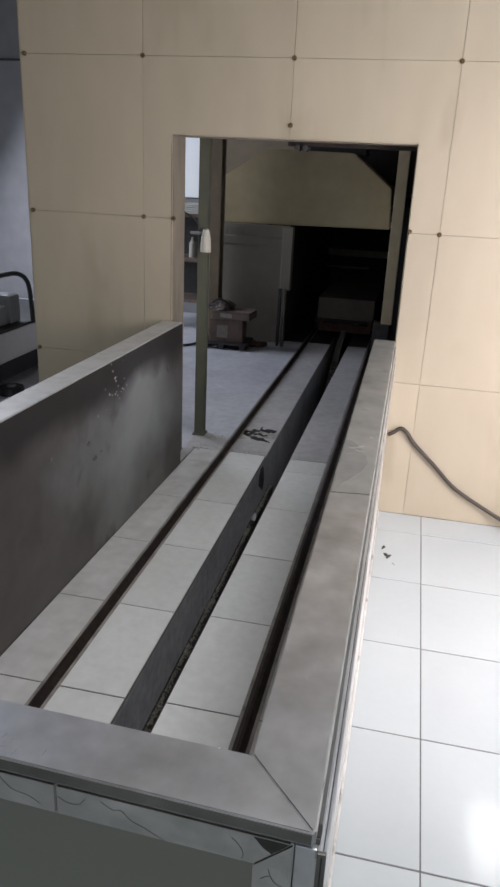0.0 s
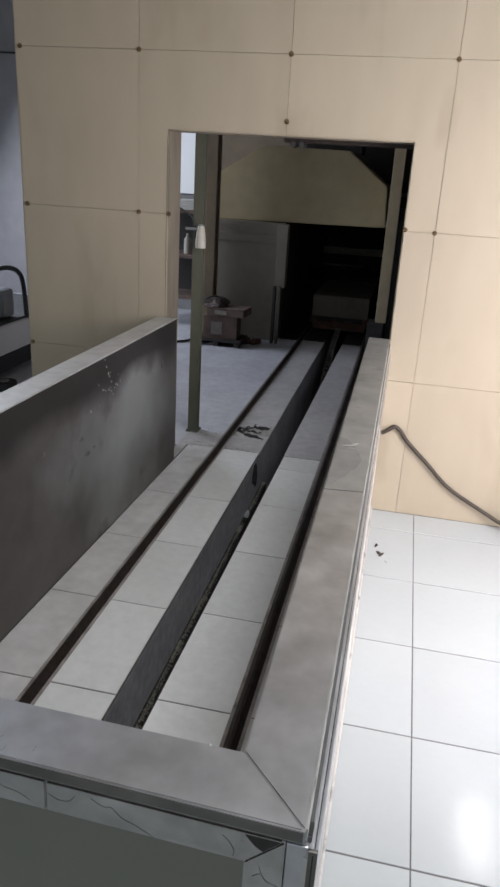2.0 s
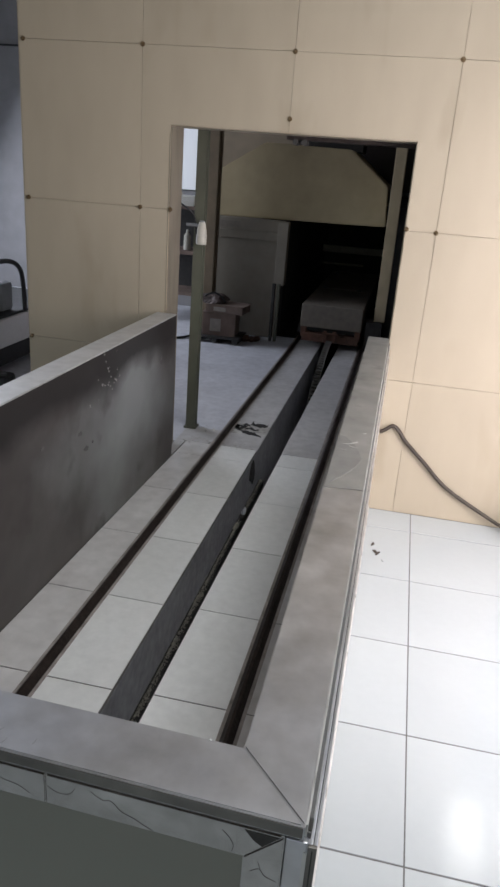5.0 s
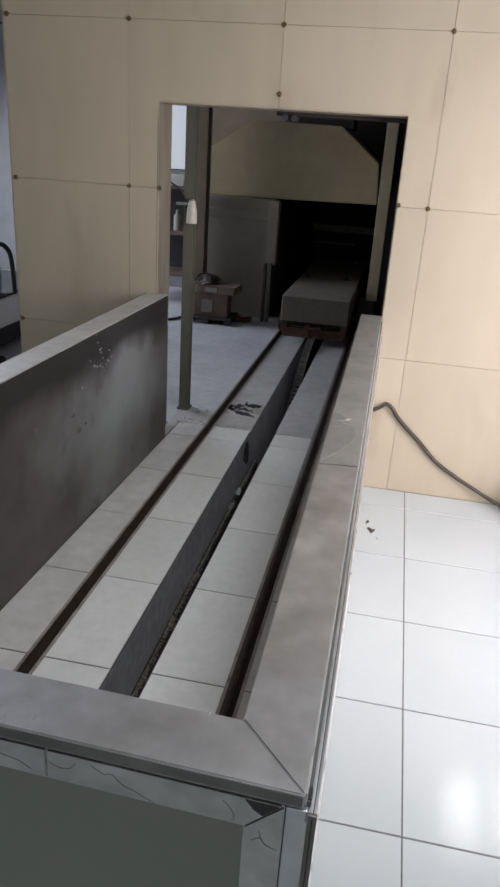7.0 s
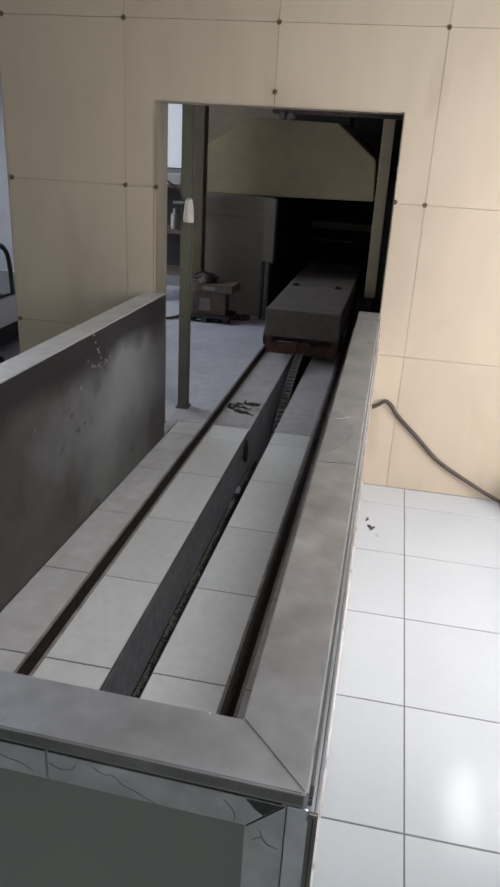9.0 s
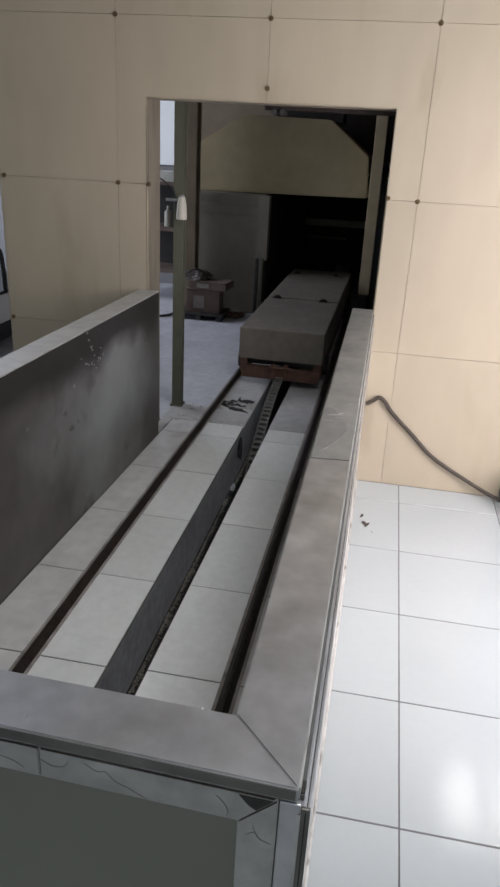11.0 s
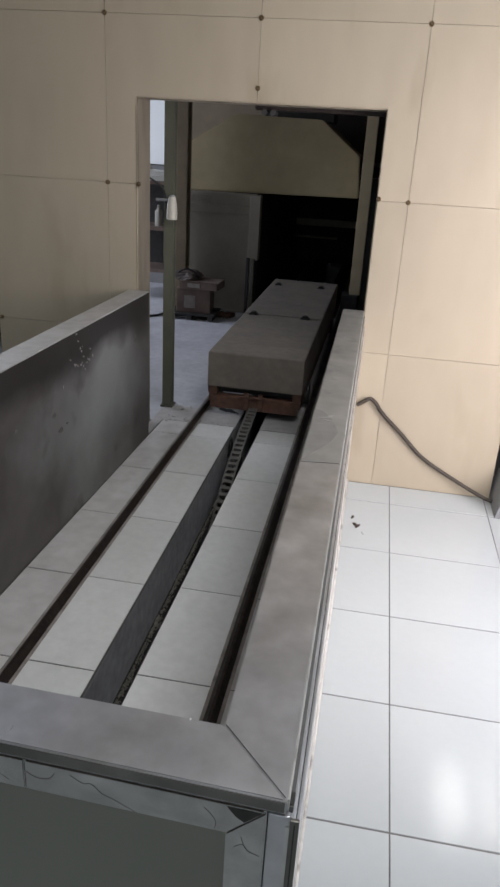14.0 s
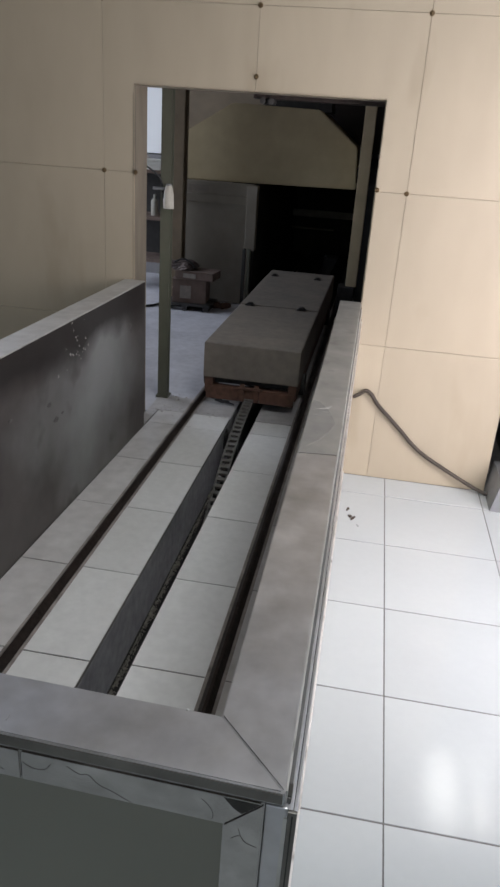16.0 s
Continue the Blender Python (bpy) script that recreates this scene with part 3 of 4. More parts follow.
for fn in (RAIL_L, RAIL_R):
    rb = bmesh.new()
    ends = [[rb.verts.new((fn(y) + a, y, DECK + b)) for a, b in rail_ring] for y in (YF + CW + 0.016, 6.1)]
    for q in range(6):
        rb.faces.new((ends[0][q], ends[0][(q + 1) % 6], ends[1][(q + 1) % 6], ends[1][q]))
    rb.faces.new(ends[0][::-1])
    rb.faces.new(ends[1])
    bmesh.ops.recalc_face_normals(rb, faces=rb.faces)
    rl = tagged(part("rail", rb, M_RAIL), "dark rusty angle-iron rail set in the track floor", "rail", group="track rails", kind="structure")
    for a, b in ((-0.0255, -0.0160), (0.0160, 0.0255)):
        part("mortar_margin", askew(fn, a, fn, b, -1.752, 6.1, DECK - 0.006, DECK + 0.0006), M_DIRT, rl, "rust-stained mortar margin")

# ---- furnace room ----
slab = thing("track_slab", (0, 0, DECK), "dusty grey slabs between the rails inside the furnace room", "floor", kind="structure")
part("slab", askew(RAIL_L, HALF, TRENCH_L, 0, 0.79, 0.975, -0.05, 0.0), M_TRACKCON, slab)
part("slab", askew(RAIL_L, HALF, TRENCH_L, 0, 1.14, 3.32, -0.05, 0.0), M_TRACKCON, slab)
part("slab", askew(TRENCH_R, 0, RAIL_R, -HALF, 0.79, 3.32, -0.05, 0.0), M_TRACKCON, slab)
part("slab", askew(RAIL_R, HALF, IN_R, 0.10, 0.79, 3.32, -0.05, 0.0), M_TRACKCON, slab)

edge = line(-1.144, 0, 0)
part("cement_patch", askew(edge, 0, RAIL_L, -HALF, 0.79, 0.985, -0.05, -0.001), M_TRACKCON, slab, "pale rough cement patch")
part("cement_patch", askew(edge, 0, IN_L, -0.004, 0.579, 0.788, -0.05, -0.001), M_TRACKCON, slab, "pale rough cement patch")
furnace = thing("furnace", (0, 3.3, DECK), "large furnace with a grey-green casing, beige hood and black open mouth", "furnace")
# chamber bricks carry the mouth's darkness in their colour
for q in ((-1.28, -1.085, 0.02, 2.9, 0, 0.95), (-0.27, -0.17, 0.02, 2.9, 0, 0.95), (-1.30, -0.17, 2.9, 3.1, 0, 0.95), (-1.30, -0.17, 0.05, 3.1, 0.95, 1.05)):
    part("chamber_wall", box(*q), M_SOOT_SHADE, furnace, "brick coloured near-black for the chamber's shade")
part("casing", box(-1.76, -1.10, -0.08, 0.0, 0.0, 0.888, bevel=0.006), M_CASING, furnace)
part("casing_band", box(-1.70, -1.14, -0.094, -0.08, 0.74, 0.80, bevel=0.004), M_CASING, furnace)
part("door_guide", box(-1.135, -1.058, -0.14, -0.05, 0.42, 0.884, bevel=0.004), M_CASING, furnace)
part("guide_rod", box(-1.095, -1.072, -0.21, -0.18, 0.0, 0.44, bevel=0.003), M_OLIVE, furnace)
part("guide_rod", box(-1.132, -1.11, -0.21, -0.18, 0.0, 0.44, bevel=0.003), M_DARKSTEEL, furnace)
hood_ring = [(-1.68, 0.885), (-0.355, 0.905), (-0.375, 1.19), (-0.665, 1.42), (-1.30, 1.43), (-1.68, 1.20)]
hd = prism(hood_ring, "y", 0.0, 0.7)
bmesh.ops.bevel(hd, geom=list(hd.edges), offset=0.008, segments=2, affect="EDGES")
CONST_A, CONST_B = line(-1.14, 0, 0), line(-0.26, 0, 0)
# track floor inside the furnace, its shade put into the colour
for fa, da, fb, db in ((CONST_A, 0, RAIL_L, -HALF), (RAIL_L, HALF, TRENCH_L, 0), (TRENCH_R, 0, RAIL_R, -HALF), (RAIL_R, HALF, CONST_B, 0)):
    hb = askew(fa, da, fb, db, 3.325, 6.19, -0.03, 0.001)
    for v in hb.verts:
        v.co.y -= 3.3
    part("hearth_slab", hb, M_SOOT_SHADE, furnace, "hearth slab coloured near-black for the furnace's shade")
part("hood", hd, M_HOOD, furnace, "beige sheet-metal hood with cut corners")
part("side_post", box(-0.345, -0.266, -0.16, -0.06, 0.23, 2.2, bevel=0.004), M_POST_LIT, furnace, "beige square steel post")
part("post_foot", box(-0.40, -0.28, -0.2, -0.03, 0.0, 0.23, bevel=0.004), M_DARKSTEEL, furnace)
part("cross_bar", box(-1.15, -0.28, 2.60, 2.66, 0.43, 0.50, bevel=0.004), M_CASING, furnace)
part("cross_bar", cyl((-1.10, 2.6, 0.31), (-0.62, 2.6, 0.31), 0.012), M_CASING, furnace)
part("flue", box(-1.1, -0.6, 0.2, 0.6, 1.41, 3.15), M_DARKSTEEL, furnace)
# right part of the back wall, coloured darker to hold its shade
hall_wall("wall_furnace_room", (-0.95, -0.14, 4.15, 4.3, 1.25, 3.3), mat=M_SHADEWALL)
tagged(part("wall_flue_side", box(-1.85, -0.952, 4.15, 4.3, 1.25, 3.3), M_UPPER), "beige-brown plaster wall above the furnace casing", "wall", kind="structure")
hall_wall("wall_yard_side", (-4.4, -2.55, 4.15, 4.3, 0.1, 3.3), (-2.55, -1.85, 4.15, 4.3, 0.1, 1.12), (-2.55, -1.85, 4.15, 4.3, 2.0, 3.3))
win = thing("window_1", (-2.2, 4.2, 1.12), "frosted window pane bright with daylight", "window", kind="structure")
part("pane", box(-0.34, 0.34, 0.0, 0.01, 0.01, 0.87), M_PANE, win)
for q in ((-0.35, -0.32), (0.32, 0.35)):
    part("mullion", box(q[0], q[1], -0.02, 0.03, 0.0, 0.88), M_GREYPL, win)
# unseen wall, added to keep hall light out of the furnace room
hall_wall("wall_above_panels", (-1.785, 0.42, 0.60, 0.72, 2.372, 3.3))

# olive steel columns


def h_column(name, x, y, w, d, top, label, paint):
    t = 0.008
    c = thing(name, (x, y, DECK), label, "steel column", "olive steel columns")
    h, e = w / 2, d / 2
    part("web", box(-t / 2, t / 2, -e + t, e - t, 0, top), paint, c)
    part("flange", box(-h, h, -e, -e + t, 0, top, bevel=0.001), paint, c)
    part("flange", box(-h, h, e - t, e, 0, top, bevel=0.001), paint, c)
    part("base_plate", box(-h - 0.008, h + 0.008, -e - 0.008, e + 0.008, -0.002, 0.008, bevel=0.001), paint, c)
    return c


h_column("steel_column", -1.128, 0.985, 0.046, 0.05, 3.15, "slender olive-painted steel column on the concrete floor", M_OLIVE)
h_column("steel_column", -1.645, 3.10, 0.115, 0.12, 3.15, "broad olive-painted steel column beside the furnace", M_BROWNCOL)

# lamp holder on the slender column
lh = thing("lamp_holder", (-1.108, 0.945, 1.02), "white plastic lamp holder on a short conduit fixed to the column", "lamp holder")
lb = cyl((0, 0, 0.0), (0, 0, 0.062), 0.024, 0.022, 20)
add_cyl(lb, (0, 0, 0.062), (0, 0, 0.098), 0.022, 0.014, 20)
part("shell", lb, M_LAMP, lh)
for z in (0.012, 0.024, 0.036):
    part("ridge", cyl((0, 0, z), (0, 0, z + 0.004), 0.0252, seg=20), M_LAMP, lh)
part("neck", cyl((0, 0, 0.096), (0, 0, 0.104), 0.012), M_GREYPL, lh)
part("conduit", cyl((-0.075, 0.006, 0.082), (-0.005, 0.004, 0.082), 0.007), M_GREYPL, lh)

# cartons on a low skid
skid = thing("skid", (-1.50, 2.98, DECK), "low dark wooden skid under the cartons", "pallet")
for x in (-0.16, 0.0, 0.16):
    part("runner", box(x - 0.02, x + 0.02, -0.15, 0.12, 0.0, 0.03, bevel=0.002), M_DARKSTEEL, skid)
for y in (-0.15, -0.05, 0.05):
    part("board", box(-0.19, 0.19, y, y + 0.08, 0.03, 0.045, bevel=0.002), M_DARKSTEEL, skid)


def carton(x, y, z, sx, sy, sz, turn, label):
    c = thing("carton", (x, y, z), label, "carton", "cartons on the skid")
    c.rotation_euler.z = radians(turn)
    part("body", box(-sx / 2, sx / 2, -sy / 2, sy / 2, 0, sz, bevel=0.003), M_CARD, c)
    part("flap", box(-sx / 2 - 0.003, -0.002, -sy / 2 - 0.003, sy / 2, sz, sz + 0.004), M_CARD, c)
    part("flap", box(0.002, sx / 2 + 0.003, -sy / 2 - 0.003, sy / 2, sz, sz + 0.004), M_CARD, c)
    part("paper_label", box(-sx * 0.28, sx * 0.05, -sy / 2 - 0.004, -sy / 2 - 0.001, sz * 0.2, sz * 0.75), M_TAPE, c)
    return c


carton(-1.482, 2.97, DECK + 0.045, 0.25, 0.20, 0.17, 4, "brown cardboard carton with a pale paper label")
carton(-1.435, 2.97, DECK + 0.219, 0.29, 0.20, 0.055, -5, "flat brown cardboard carton lying on another")
carton(-1.575, 2.90, DECK + 0.045, 0.07, 0.06, 0.10, 12, "small brown cardboard carton standing beside the others")
bag = bmesh.new()
bmesh.ops.create_icosphere(bag, subdivisions=4, radius=0.07)
for v in bag.verts:
    c = v.co.copy()
    fold = noise.noise(c * 16 + Vector((3, 1, 0))) + 0.6 * abs(noise.noise(c * 38))
    v.co += c.normalized() * 0.040 * fold
    v.co.x *= 1.35
    v.co.z = max(v.co.z * 0.55, -0.022)
tagged(part("bag", bag, M_BAG, at=(-1.54, 2.97, DECK + 0.296)), "crumpled dark brown bag on the cartons", "bag")
tagged(part("strap", tube([(-1.63, 2.93, DECK + 0.285), (-1.60, 2.93, DECK + 0.33), (-1.54, 2.94, DECK + 0.352), (-1.48, 2.94, DECK + 0.325), (-1.45, 2.93, DECK + 0.29)], 0.007, 8), M_BLACK), "dark strap looped over the cartons", "strap")
part("paper_notice", box(-1.60, -1.44, -0.084, -0.080, 0.815, 0.862), M_TAPE, furnace, "faded paper notice")
rub = bmesh.new()
for i in range(26):
    r = random.uniform(0.008, 0.03)
    bmesh.ops.create_icosphere(rub, subdivisions=1, radius=r, matrix=pose(random.uniform(-0.09, 0.09), random.uniform(-0.05, 0.05), r * 0.6, random.uniform(0, 180), random.uniform(0, 180), 0))
tagged(part("rubble_heap", rub, M_RUST, at=(-1.30, 3.03, DECK)), "small heap of rusty scraps by the casing", "scrap", kind="stuff")

# shelf by the far side
sh = thing("shelf_rack", (-2.05, 3.6, DECK), "dark shelf rack holding tools and bottles", "shelf")
for x in (-0.28, 0.28):
    for y in (-0.16, 0.16):
        part("upright", box(x - 0.015, x + 0.015, y - 0.015, y + 0.015, 0, 1.05), M_DARKSTEEL, sh)
for z in (0.22, 0.55, 0.90):
    part("board", box(-0.30, 0.30, -0.18, 0.18, z, z + 0.025, bevel=0.002), M_CARD, sh)
part("back_board", box(-0.30, 0.30, 0.16, 0.18, 0.2, 0.95), M_DARKSTEEL, sh)
for i, (x, z, h, r, mt) in enumerate(((0.10, 0.575, 0.16, 0.03, M_LAMP), (0.18, 0.575, 0.12, 0.028, M_CARD), (0.02, 0.925, 0.12, 0.03, M_LAMP), (0.20, 0.245, 0.17, 0.04, M_DARKSTEEL), (-0.08, 0.575, 0.2, 0.03, M_RUST))):
    bb = cyl((0, 0, 0), (0, 0, h * 0.7), r)
    add_cyl(bb, (0, 0, h * 0.7), (0, 0, h * 0.85), r, r * 0.4)
    add_cyl(bb, (0, 0, h * 0.85), (0, 0, h), r * 0.4)
    tagged(part("bottle", bb, mt, at=(-2.05 + x, 3.55, DECK + z)), "plain bottle standing on the shelf rack", "bottle", "bottles on the rack")

ream = thing("paper_stack", (-1.96, 3.52, DECK + 0.925), "untidy stack of white paper on top of the rack", "paper")
for q in range(5):
    part("sheaf", box(-0.09 + 0.006 * (q % 3), 0.08 + 0.005 * (q % 2), -0.07, 0.06 + 0.004 * q, 0.016 * q, 0.016 * q + 0.013), M_WHITEPL, ream)
# cables
tagged(part("cable", tube([(-1.30, 0.80, 1.30), (-1.24, 0.86, 1.22), (-1.19, 0.92, 1.185), (-1.15, 0.955, 1.14), (-1.135, 0.955, 1.05)], 0.004, 8), M_BLACK), "thin black cable hanging onto the slender column", "cable")
tagged(part("cable", tube([(-2.3, 2.55, DECK + 0.004), (-2.0, 2.72, DECK + 0.004), (-1.78, 2.83, DECK + 0.004), (-1.72, 2.95, DECK + 0.004), (-1.70, 3.12, DECK + 0.004)], 0.009, 8), M_BLACK), "black cable lying on the furnace room floor", "cable")
tagged(part("trim", box(-4.4, -2.56, 4.135, 4.149, 2.19, 2.205), M_BLACK), "thin dark trim line on the plaster wall", "trim", kind="structure")
dg = thing("door_track", (0, WALL + WALL_T + 0.03, 1.435), "dark rusty sliding-door track behind the lintel", "door track")
part("rail", box(-0.72, -0.205, 0.0, 0.06, 0.050, 0.09, bevel=0.003), M_RAIL, dg)
part("roller", cyl((-0.68, -0.012, 0.042), (-0.68, 0.05, 0.042), 0.012), M_DARKSTEEL, dg)
part("roller", cyl((-0.645, -0.012, 0.042), (-0.645, 0.05, 0.042), 0.012), M_DARKSTEEL, dg)

# ---- trolley ----
trolley = thing("trolley", (-0.678, 0, DECK), "rail trolley of red-oxide steel carrying a thick refractory block bed", "trolley")
L = 2.12
part("bed_block", box(-0.232, 0.232, 0.0, 0.893, 0.150, 0.322, bevel=0.008), M_BLOCK, trolley, "grey refractory block")
part("bed_block", box(-0.232, 0.232, 0.897, 1.88, 0.150, 0.324, bevel=0.008), M_BLOCK, trolley, "grey refractory block")
part("bed_block", box(-0.232, 0.232, 1.884, L, 0.150, 0.322, bevel=0.008), M_BLOCK, trolley, "grey refractory block")
for x in (-0.172, 0.130):
    for y in (0.875, 1.865):
        lug = prism([(-0.028, 0.0), (0.028, 0.0), (0.010, 0.018), (-0.010, 0.018)], "y", -0.018, 0.018)
        part("lifting_lug", lug, M_BLACK, trolley, at=(x, y, 0.322))
for x in (-0.205, 0.205):
    part("side_beam", box(x - 0.02, x + 0.02, 0.012, L - 0.012, 0.072, 0.150, bevel=0.002), M_RUST, trolley)
for y in (0.014, 0.7, 1.4, L - 0.054):
    part("cross_beam", box(-0.185, 0.185, y, y + 0.04, 0.060, 0.108, bevel=0.002), M_RUST, trolley)
# added dark box stands for the shade between the beams
part("under_pan", box(-0.184, 0.184, 0.06, L - 0.02, 0.110, 0.149), M_DARKSTEEL, trolley)
part("front_plate", box(-0.215, 0.215, 0.004, 0.013, 0.044, 0.104, bevel=0.001), M_RUST, trolley)
for x in (-0.035, 0.035):
    part("bracket", box(x - 0.012, x + 0.012, -0.012, 0.004, 0.05, 0.135, bevel=0.002), M_RUST, trolley)
part("coupling_pin", cyl((-0.06, -0.006, 0.115), (0.06, -0.006, 0.115), 0.009), M_RUST, trolley)
for x in (-0.284 + 0.018, 0.246 - 0.018):
    for y in (0.28, L - 0.28):
        wh = cyl((x - 0.014, y, 0.075), (x + 0.014, y, 0.075), 0.055, seg=24)
        part("wheel", wh, M_DARKSTEEL, trolley)

# ladder-like chain that hangs from the trolley into the trench
chain = part("chain", cyl((-0.05, 0.006, 0.055), (0.05, 0.006, 0.055), 0.006), M_CHAIN, trolley, "oily steel chain of ladder links")
NL = 25
pl = bmesh.new()
add_box(pl, -0.023, -0.017, -0.0185, 0.0185, -0.009, 0.009)
add_box(pl, 0.017, 0.023, -0.0185, 0.0185, -0.009, 0.009)
add_box(pl, -0.017, 0.017, -0.008, 0.008, -0.004, 0.008)
link_me = mesh_of("link", pl, M_CHAIN)
CX = 0.0
for i in range(NL):
    s = i * 0.034
    drop = 0.045 - 0.30 * s * s * 1.1 - 0.05 * s
    slope = math.degrees(math.atan(0.66 * s + 0.05))
    lk = part("link", link_me, None, chain, at=(CX, -0.012 - s, drop))
    lk.rotation_euler.x = radians(slope)

# ---- hose and machine foot by the panelled wall ----
tagged(part("hose", tube([(-0.182, 0.560, 0.364), (-0.158, 0.560, 0.380), (-0.131, 0.560, 0.398), (-0.104, 0.560, 0.380), (-0.073, 0.560, 0.339), (0.023, 0.560, 0.249), (0.123, 0.558, 0.156), (0.278, 0.552, 0.070), (0.400, 0.525, 0.020), (0.470, 0.510, 0.014)], 0.0080, 12), M_HOSE), "brown rubber hose hooked from the parapet down to the floor", "hose")
mf = thing("machine", (0.52, 0.50, 0), "grey machine on a splayed foot beside the panelled wall", "machine")
part("foot", prism([(-0.095, 0.0), (0.22, 0.0), (0.20, 0.03), (0.02, 0.13), (-0.07, 0.13)], "y", -0.11, 0.12), M_GREYPL, mf)
part("knob", cyl((-0.045, -0.02, 0.13), (-0.045, -0.02, 0.165), 0.018), M_BLACK, mf)
part("housing", box(-0.035, 0.25, 0.0, 0.4, 0.13, 0.75, bevel=0.02), M_BLACK, mf)

# ---- cart outside the panelled wall ----
cart = thing("cart", (-2.419, 0.745, DECK - 0.006), "white enamelled cart with a black base and black tube rail", "cart")
part("base", box(-0.55, -0.01, 0.05, 1.8, 0.055, 0.172, bevel=0.01), M_BLACK, cart)
part("side_panel", box(-0.55, 0.0, 0.05, 1.8, 0.172, 0.356, bevel=0.012), M_WHITEMET, cart)
part("tray", box(-0.52, -0.01, 0.08, 1.75, 0.356, 0.372, bevel=0.006), M_BLACK, cart)
part("tube_rail", tube([(-0.01, 0.0, 0.715), (-0.01, 0.7, 0.712), (-0.01, 0.88, 0.700), (-0.01, 0.985, 0.655), (-0.01, 1.03, 0.57), (-0.01, 1.05, 0.36)], 0.015), M_BLACK, cart)
for y in (0.3, 1.6):
    for x in (-0.45, -0.06):
        part("castor", cyl((x - 0.015, y, 0.03), (x + 0.015, y, 0.03), 0.03), M_BLACK, cart)
cart.scale = (0.925, 0.925, 0.925)
gb = bmesh.new()
add_box(gb, -2.84, -2.49, 1.16, 1.54, 0.448, 0.566, bevel=0.02)
add_box(gb, -2.84, -2.475, 1.545, 1.67, 0.448, 0.622, bevel=0.03)
tagged(part("grey_box", gb, M_GREYPL), "grey moulded box lying on the cart", "box")
tr = thing("tyre", (-2.35, 1.28, DECK - 0.006), "small black rubber wheel lying on the floor beside the cart", "wheel")
part("tread", cyl((0, 0, 0.0), (0, 0, 0.045), 0.075, 0.068, 24), M_BLACK, tr)
part("hub", cyl((0, 0, 0.04), (0, 0, 0.055), 0.025, seg=18), M_GREYPL, tr)

# ---- ceiling skylight ----
sl = thing("skylight", (0.92, 2.10, 3.36), "translucent roof panel lit by daylight", "skylight", kind="structure")
part("sheet", box(-0.16, 0.10, -0.30, 0.34, -0.01, 0.01), M_SKYLIGHT, sl)
part("sheet", box(0.24, 0.42, -0.02, 0.38, -0.01, 0.01), M_SKYLIGHT, sl)
part("purlin", box(0.10, 0.24, -0.40, 0.42, -0.02, 0.02), M_GREYPL, sl)
part("purlin", box(-0.30, -0.16, -0.40, 0.42, -0.02, 0.02), M_GREYPL, sl)

# ---- tiles ----
tile_meshes = {}


def tile(parent, mat, x0, x1, y0, y1, top, gap=0.0017, gap_y=0.0022, tilt=0.0012):
    key = (mat.name, round(x1 - x0, 4), round(y1 - y0, 4))
    if key not in tile_meshes:
        w, d = (x1 - x0) / 2 - gap, (y1 - y0) / 2 - gap_y
        bm = box(-w, w, -d, d, -0.008, 0.0)
        bmesh.ops.bevel(bm, geom=[e for e in bm.edges if e.verts[0].co.z > -0.001 and e.verts[1].co.z > -0.001], offset=0.0006, segments=1, affect="EDGES")
        tile_meshes[key] = mesh_of("tile", bm, mat)
    ob = part("tile", tile_meshes[key], None, parent, at=((x0 + x1) / 2, (y0 + y1) / 2, top))
    ob.rotation_euler = (random.uniform(-tilt, tilt), random.uniform(-tilt, tilt), 0)


tiles = thing("floor_tiles", (0, 0, 0), "glossy white square ceramic floor tiles", "floor", kind="structure")
for i in range(-11, 4):
    for j in range(-14, 5):
        x0, x1, y0, y1 = i * 0.4, i * 0.4 + 0.4, j * 0.4, j * 0.4 + 0.4
        if y0 >= -1.9 and -1.3 < x0 < -0.21 and y0 < WALL:
            if i != -1:
                continue
            x0 = XRO + 0.011
        if i == -1 and y0 >= -1.9:
            x0 = XRO + 0.011
        if y0 < -1.86 < y1 and -1.3 < x0 < -0.19 and i != -1:
            y1 = -1.86
        if y0 < WALL < y1 and WX0 - 0.2 < x0 < WX1:
            y1 = WALL
        if y0 >= WALL and -4.4 < x1 < WX1 + 0.4:
            continue
        if x0 > -1.6 and x1 < -1.1 and y0 > -1.9:
            x1 = -1.19
        if x0 < -4.4 or (x0 < WX0 and y0 > 0.4):
            continue
        tile(tiles, M_TILE, x0, x1, y0, y1, 0.0)

dt = thing("track_tiles", (0, 0, 0), "worn white tiles laid between the rails", "floor", kind="structure")
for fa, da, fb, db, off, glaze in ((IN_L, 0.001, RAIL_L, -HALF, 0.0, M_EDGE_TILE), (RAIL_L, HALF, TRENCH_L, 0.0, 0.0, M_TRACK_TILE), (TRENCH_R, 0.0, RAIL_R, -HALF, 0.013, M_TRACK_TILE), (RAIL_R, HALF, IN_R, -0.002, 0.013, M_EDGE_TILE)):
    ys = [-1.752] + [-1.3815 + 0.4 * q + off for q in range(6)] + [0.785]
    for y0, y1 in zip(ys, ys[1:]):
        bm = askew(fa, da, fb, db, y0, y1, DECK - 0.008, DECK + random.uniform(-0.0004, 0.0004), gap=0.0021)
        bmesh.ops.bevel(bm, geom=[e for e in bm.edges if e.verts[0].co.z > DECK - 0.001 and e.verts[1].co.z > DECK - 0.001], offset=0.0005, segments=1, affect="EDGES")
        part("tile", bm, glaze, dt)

# crumbled mortar along the trench foot and round the hole in the slab
crumbs = bmesh.new()
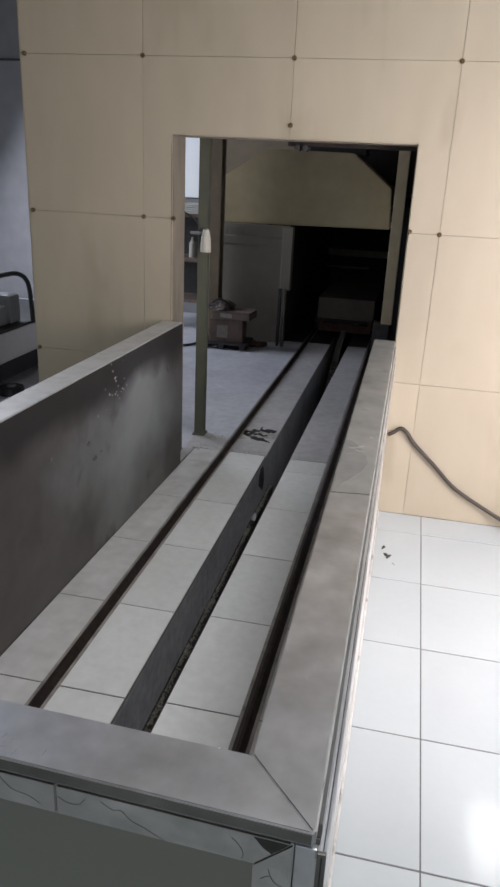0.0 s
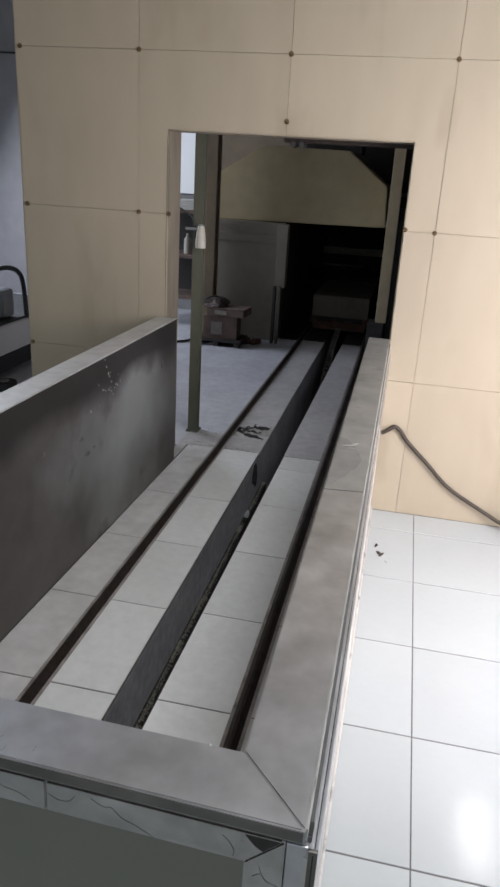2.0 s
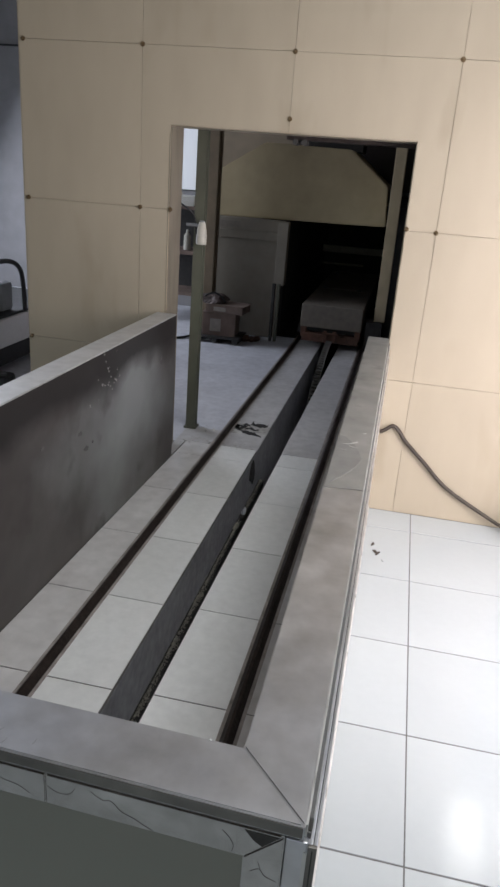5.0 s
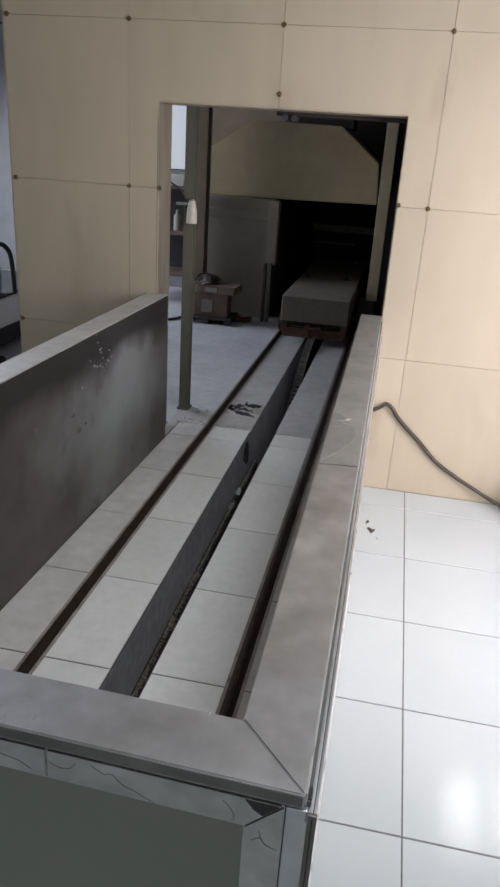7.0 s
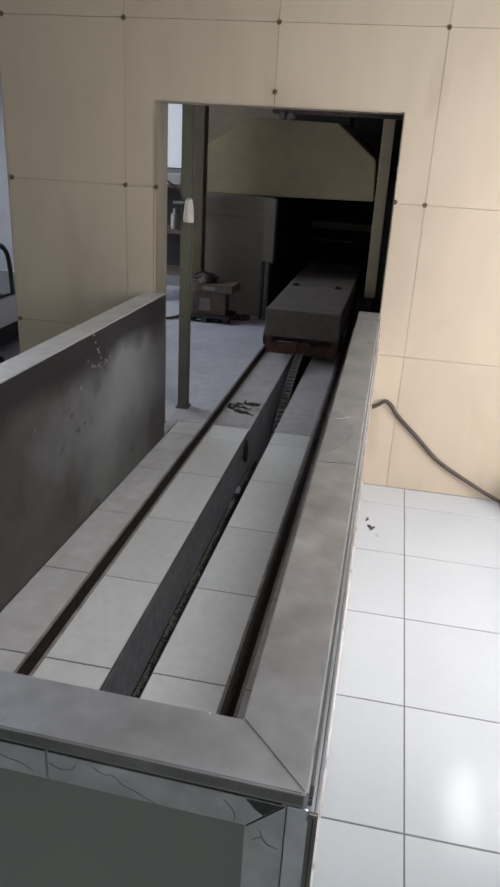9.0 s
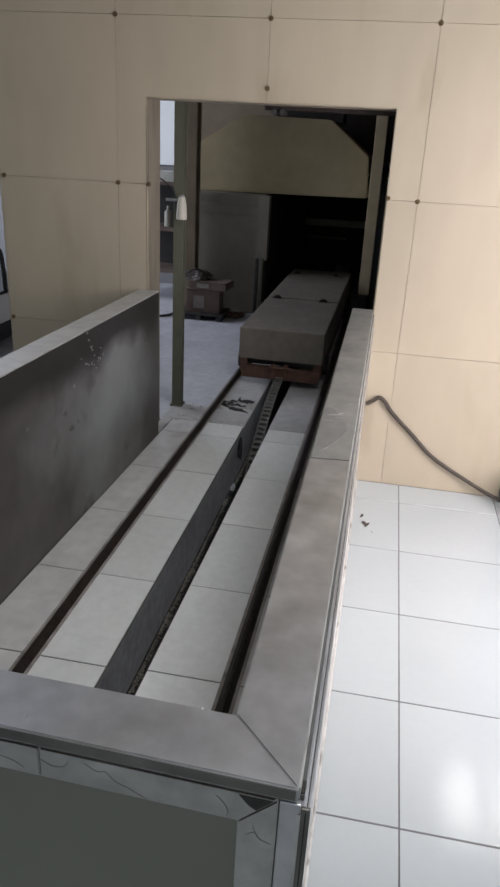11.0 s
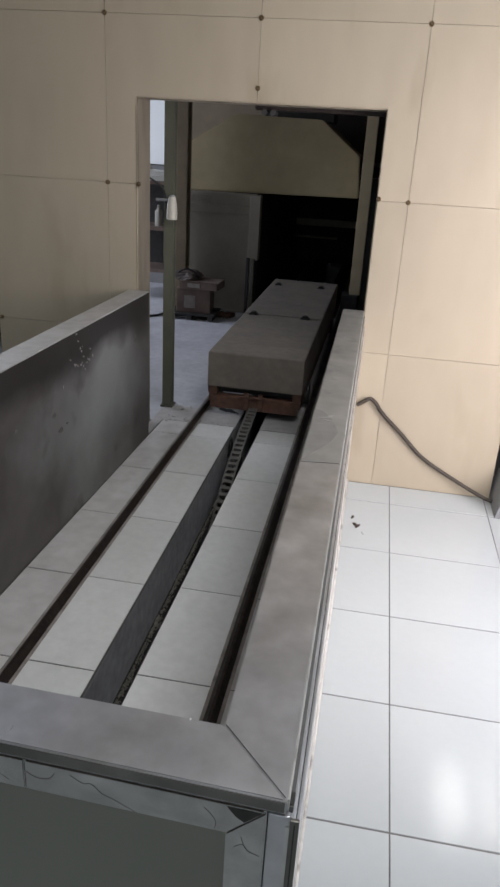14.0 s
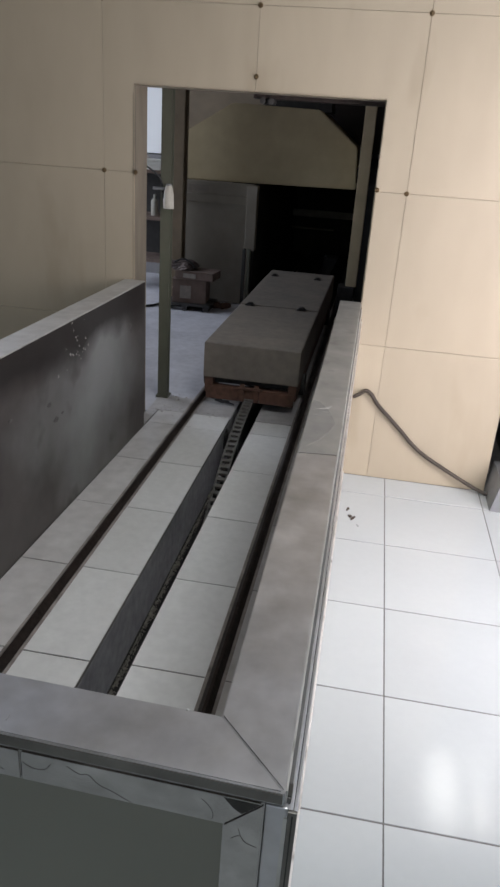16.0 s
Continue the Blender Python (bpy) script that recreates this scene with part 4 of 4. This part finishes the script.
for i in range(2100):
    y = random.uniform(YF + 0.1, 0.9)
    heap = noise.noise(Vector((y * 7, 3, 0)))
    if heap < -0.55:
        continue
    r = random.uniform(0.0010, 0.0026) * (1.0 + 1.3 * max(heap, 0))
    bmesh.ops.create_icosphere(crumbs, subdivisions=1, radius=r, matrix=pose(TRENCH_L(y) + 0.008 + abs(random.gauss(0, 0.006 + 0.006 * max(heap, 0))), y, -0.089 + 0.012 * max(heap, 0) * random.random(), random.uniform(0, 180), random.uniform(0, 180), 0) @ Matrix.Diagonal((1.0, 1.8, 0.8, 1)))
part("mortar_crumbs", crumbs, M_RUBBLE, trench, "crumbled mortar")["kind"] = "stuff"
# ledge takes the same near-black to keep the trench foot in shade
part("ledge", askew(TRENCH_L, 0.001, TRENCH_L, 0.024, YF + 0.1, 0.9, -0.13, -0.090), M_SOOT_SHADE, trench)
part("broken_patch", askew(RAIL_L, HALF, TRENCH_L, 0, 0.975, 1.14, -0.03, -0.0025), M_PATCH, slab, "broken grey mortar patch")


bits = bmesh.new()
for i in range(60):
    q = random.random()
    x, y = (-1.118 + 0.16 * random.random(), 0.80 + random.gauss(0, 0.035)) if q < 0.55 else (-1.10 + random.uniform(-0.03, 0.10), 0.96 + random.gauss(0, 0.03)) if q < 0.8 else (random.uniform(-0.92, -0.76), 0.80 + random.gauss(0, 0.02))
    d = random.uniform(0.0015, 0.005)
    bmesh.ops.create_icosphere(bits, subdivisions=1, radius=d, matrix=pose(x, y, d * 0.2, random.uniform(0, 90), 0, random.uniform(0, 180)) @ Matrix.Diagonal((1.7, 1.0, 0.55, 1)))
part("mortar_bits", bits, M_PATCH, slab, "loose grey mortar bits")["kind"] = "stuff"


def crack(pts, wide):
    """A jagged dark crack, ragged on both edges, between the given points."""
    top, low = [], []
    for (xa, ya), (xb, yb) in zip(pts, pts[1:]):
        for q in range(5):
            f = q / 5
            x, y = xa + (xb - xa) * f, ya + (yb - ya) * f
            top.append((x, y + wide * random.uniform(0.3, 1.9)))
            low.append((x + random.uniform(-0.002, 0.002), y - wide * random.uniform(0.1, 1.2)))
    part("crack", prism(low + top[::-1], "z", -0.004, 0.0006), M_SOOT_SHADE, slab, "jagged dark crack")


crack([(-0.915, 1.075), (-0.900, 1.070), (-0.880, 1.078), (-0.868, 1.07)], 0.026)
crack([(-0.915, 1.085), (-0.867, 1.112), (-0.832, 1.135), (-0.790, 1.128), (-0.748, 1.142)], 0.020)
crack([(-0.912, 1.072), (-0.880, 1.035), (-0.838, 1.005), (-0.795, 0.985), (-0.752, 0.968)], 0.018)
crack([(-0.860, 1.060), (-0.835, 1.075), (-0.805, 1.052), (-0.785, 1.066)], 0.010)
hole = bmesh.new()
for i in range(34):
    r = random.uniform(0.003, 0.009)
    bmesh.ops.create_icosphere(hole, subdivisions=1, radius=r, matrix=pose(random.uniform(-0.895, -0.755), random.uniform(1.02, 1.12), -0.002, 0, 0, random.uniform(0, 180)) @ Matrix.Diagonal((1.8, 1, 0.5, 1)))
part("broken_bits", hole, M_PATCH, slab, "broken mortar bits")["kind"] = "stuff"
for pts in ([(-0.838, 1.12), (-0.836, 1.123), (-0.828, 1.125)], [(-0.88, 1.05), (-0.86, 1.045), (-0.845, 1.06)]):
    part("stub", tube([(x, y, 0.002 + 0.010 * n) for n, (x, y) in enumerate(pts)], 0.003, 7), M_TARNISH_SHADE, slab, "bent dark stub")


def lump(name, mat, at, size, seed, label):
    bm = bmesh.new()
    bmesh.ops.create_icosphere(bm, subdivisions=2, radius=1.0)
    for v in bm.verts:
        v.co *= 1 + 0.5 * noise.noise(v.co * 1.3 + Vector((seed, 0, 0)))
        v.co = Vector((v.co.x * size[0], v.co.y * size[1], v.co.z * size[2]))
    part(name, bm, mat, trench, label, at=at)


lump("mortar_chip", M_CONCRETE, (TRENCH_L(0.50) + 0.014, 0.50, -0.079), (0.010, 0.030, 0.014), 2.0, "pale loose chip of mortar")
lump("mortar_chip", M_RUBBLE, (TRENCH_L(0.36) + 0.012, 0.36, -0.085), (0.010, 0.035, 0.009), 5.0, "crumbled mortar")
lump("rag", M_SOOT_SHADE, (TRENCH_L(0.66) + 0.010, 0.66, 0.045), (0.012, 0.028, 0.055), 7.0, "black rag caught on the trench edge")
lump("rag", M_SOOT_SHADE, (TRENCH_L(0.45) + 0.016, 0.45, -0.085), (0.010, 0.022, 0.010), 8.0, "black rag in the trench")
db = bmesh.new()
for x, y, r in ((-0.146, 0.239, 0.006), (-0.135, 0.176, 0.007), (-0.124, 0.168, 0.006), (-0.141, 0.186, 0.004), (-0.118, 0.178, 0.004), (-0.150, 0.228, 0.004), (-0.129, 0.157, 0.005), (-0.106, 0.120, 0.002), (-0.101, 0.110, 0.002)):
    bmesh.ops.create_icosphere(db, subdivisions=2, radius=r, matrix=pose(x, y, r * 0.5))
tagged(part("droppings", db, M_HOSE), "small brown crumbs on the white tiles", "debris", kind="stuff")


def motions():
    rows = []
    for t, y in ((0.0, 3.62), (3.0, 3.62), (3.4, 3.575), (3.8, 3.465), (4.2, 3.33), (4.6, 3.185), (5.4, 2.955), (6.8, 2.585), (9.0, 2.01), (10.2, 1.665), (11.5, 1.265), (12.0, 1.13), (12.5, 1.01), (13.0, 0.92), (13.4, 0.905), (16.0, 0.905)):
        rows.append((t, pose(-0.678 + 0.0095 * (y - 0.9), y, DECK, 0, 0, -0.5)))
    walk(trolley, rows)


motions()
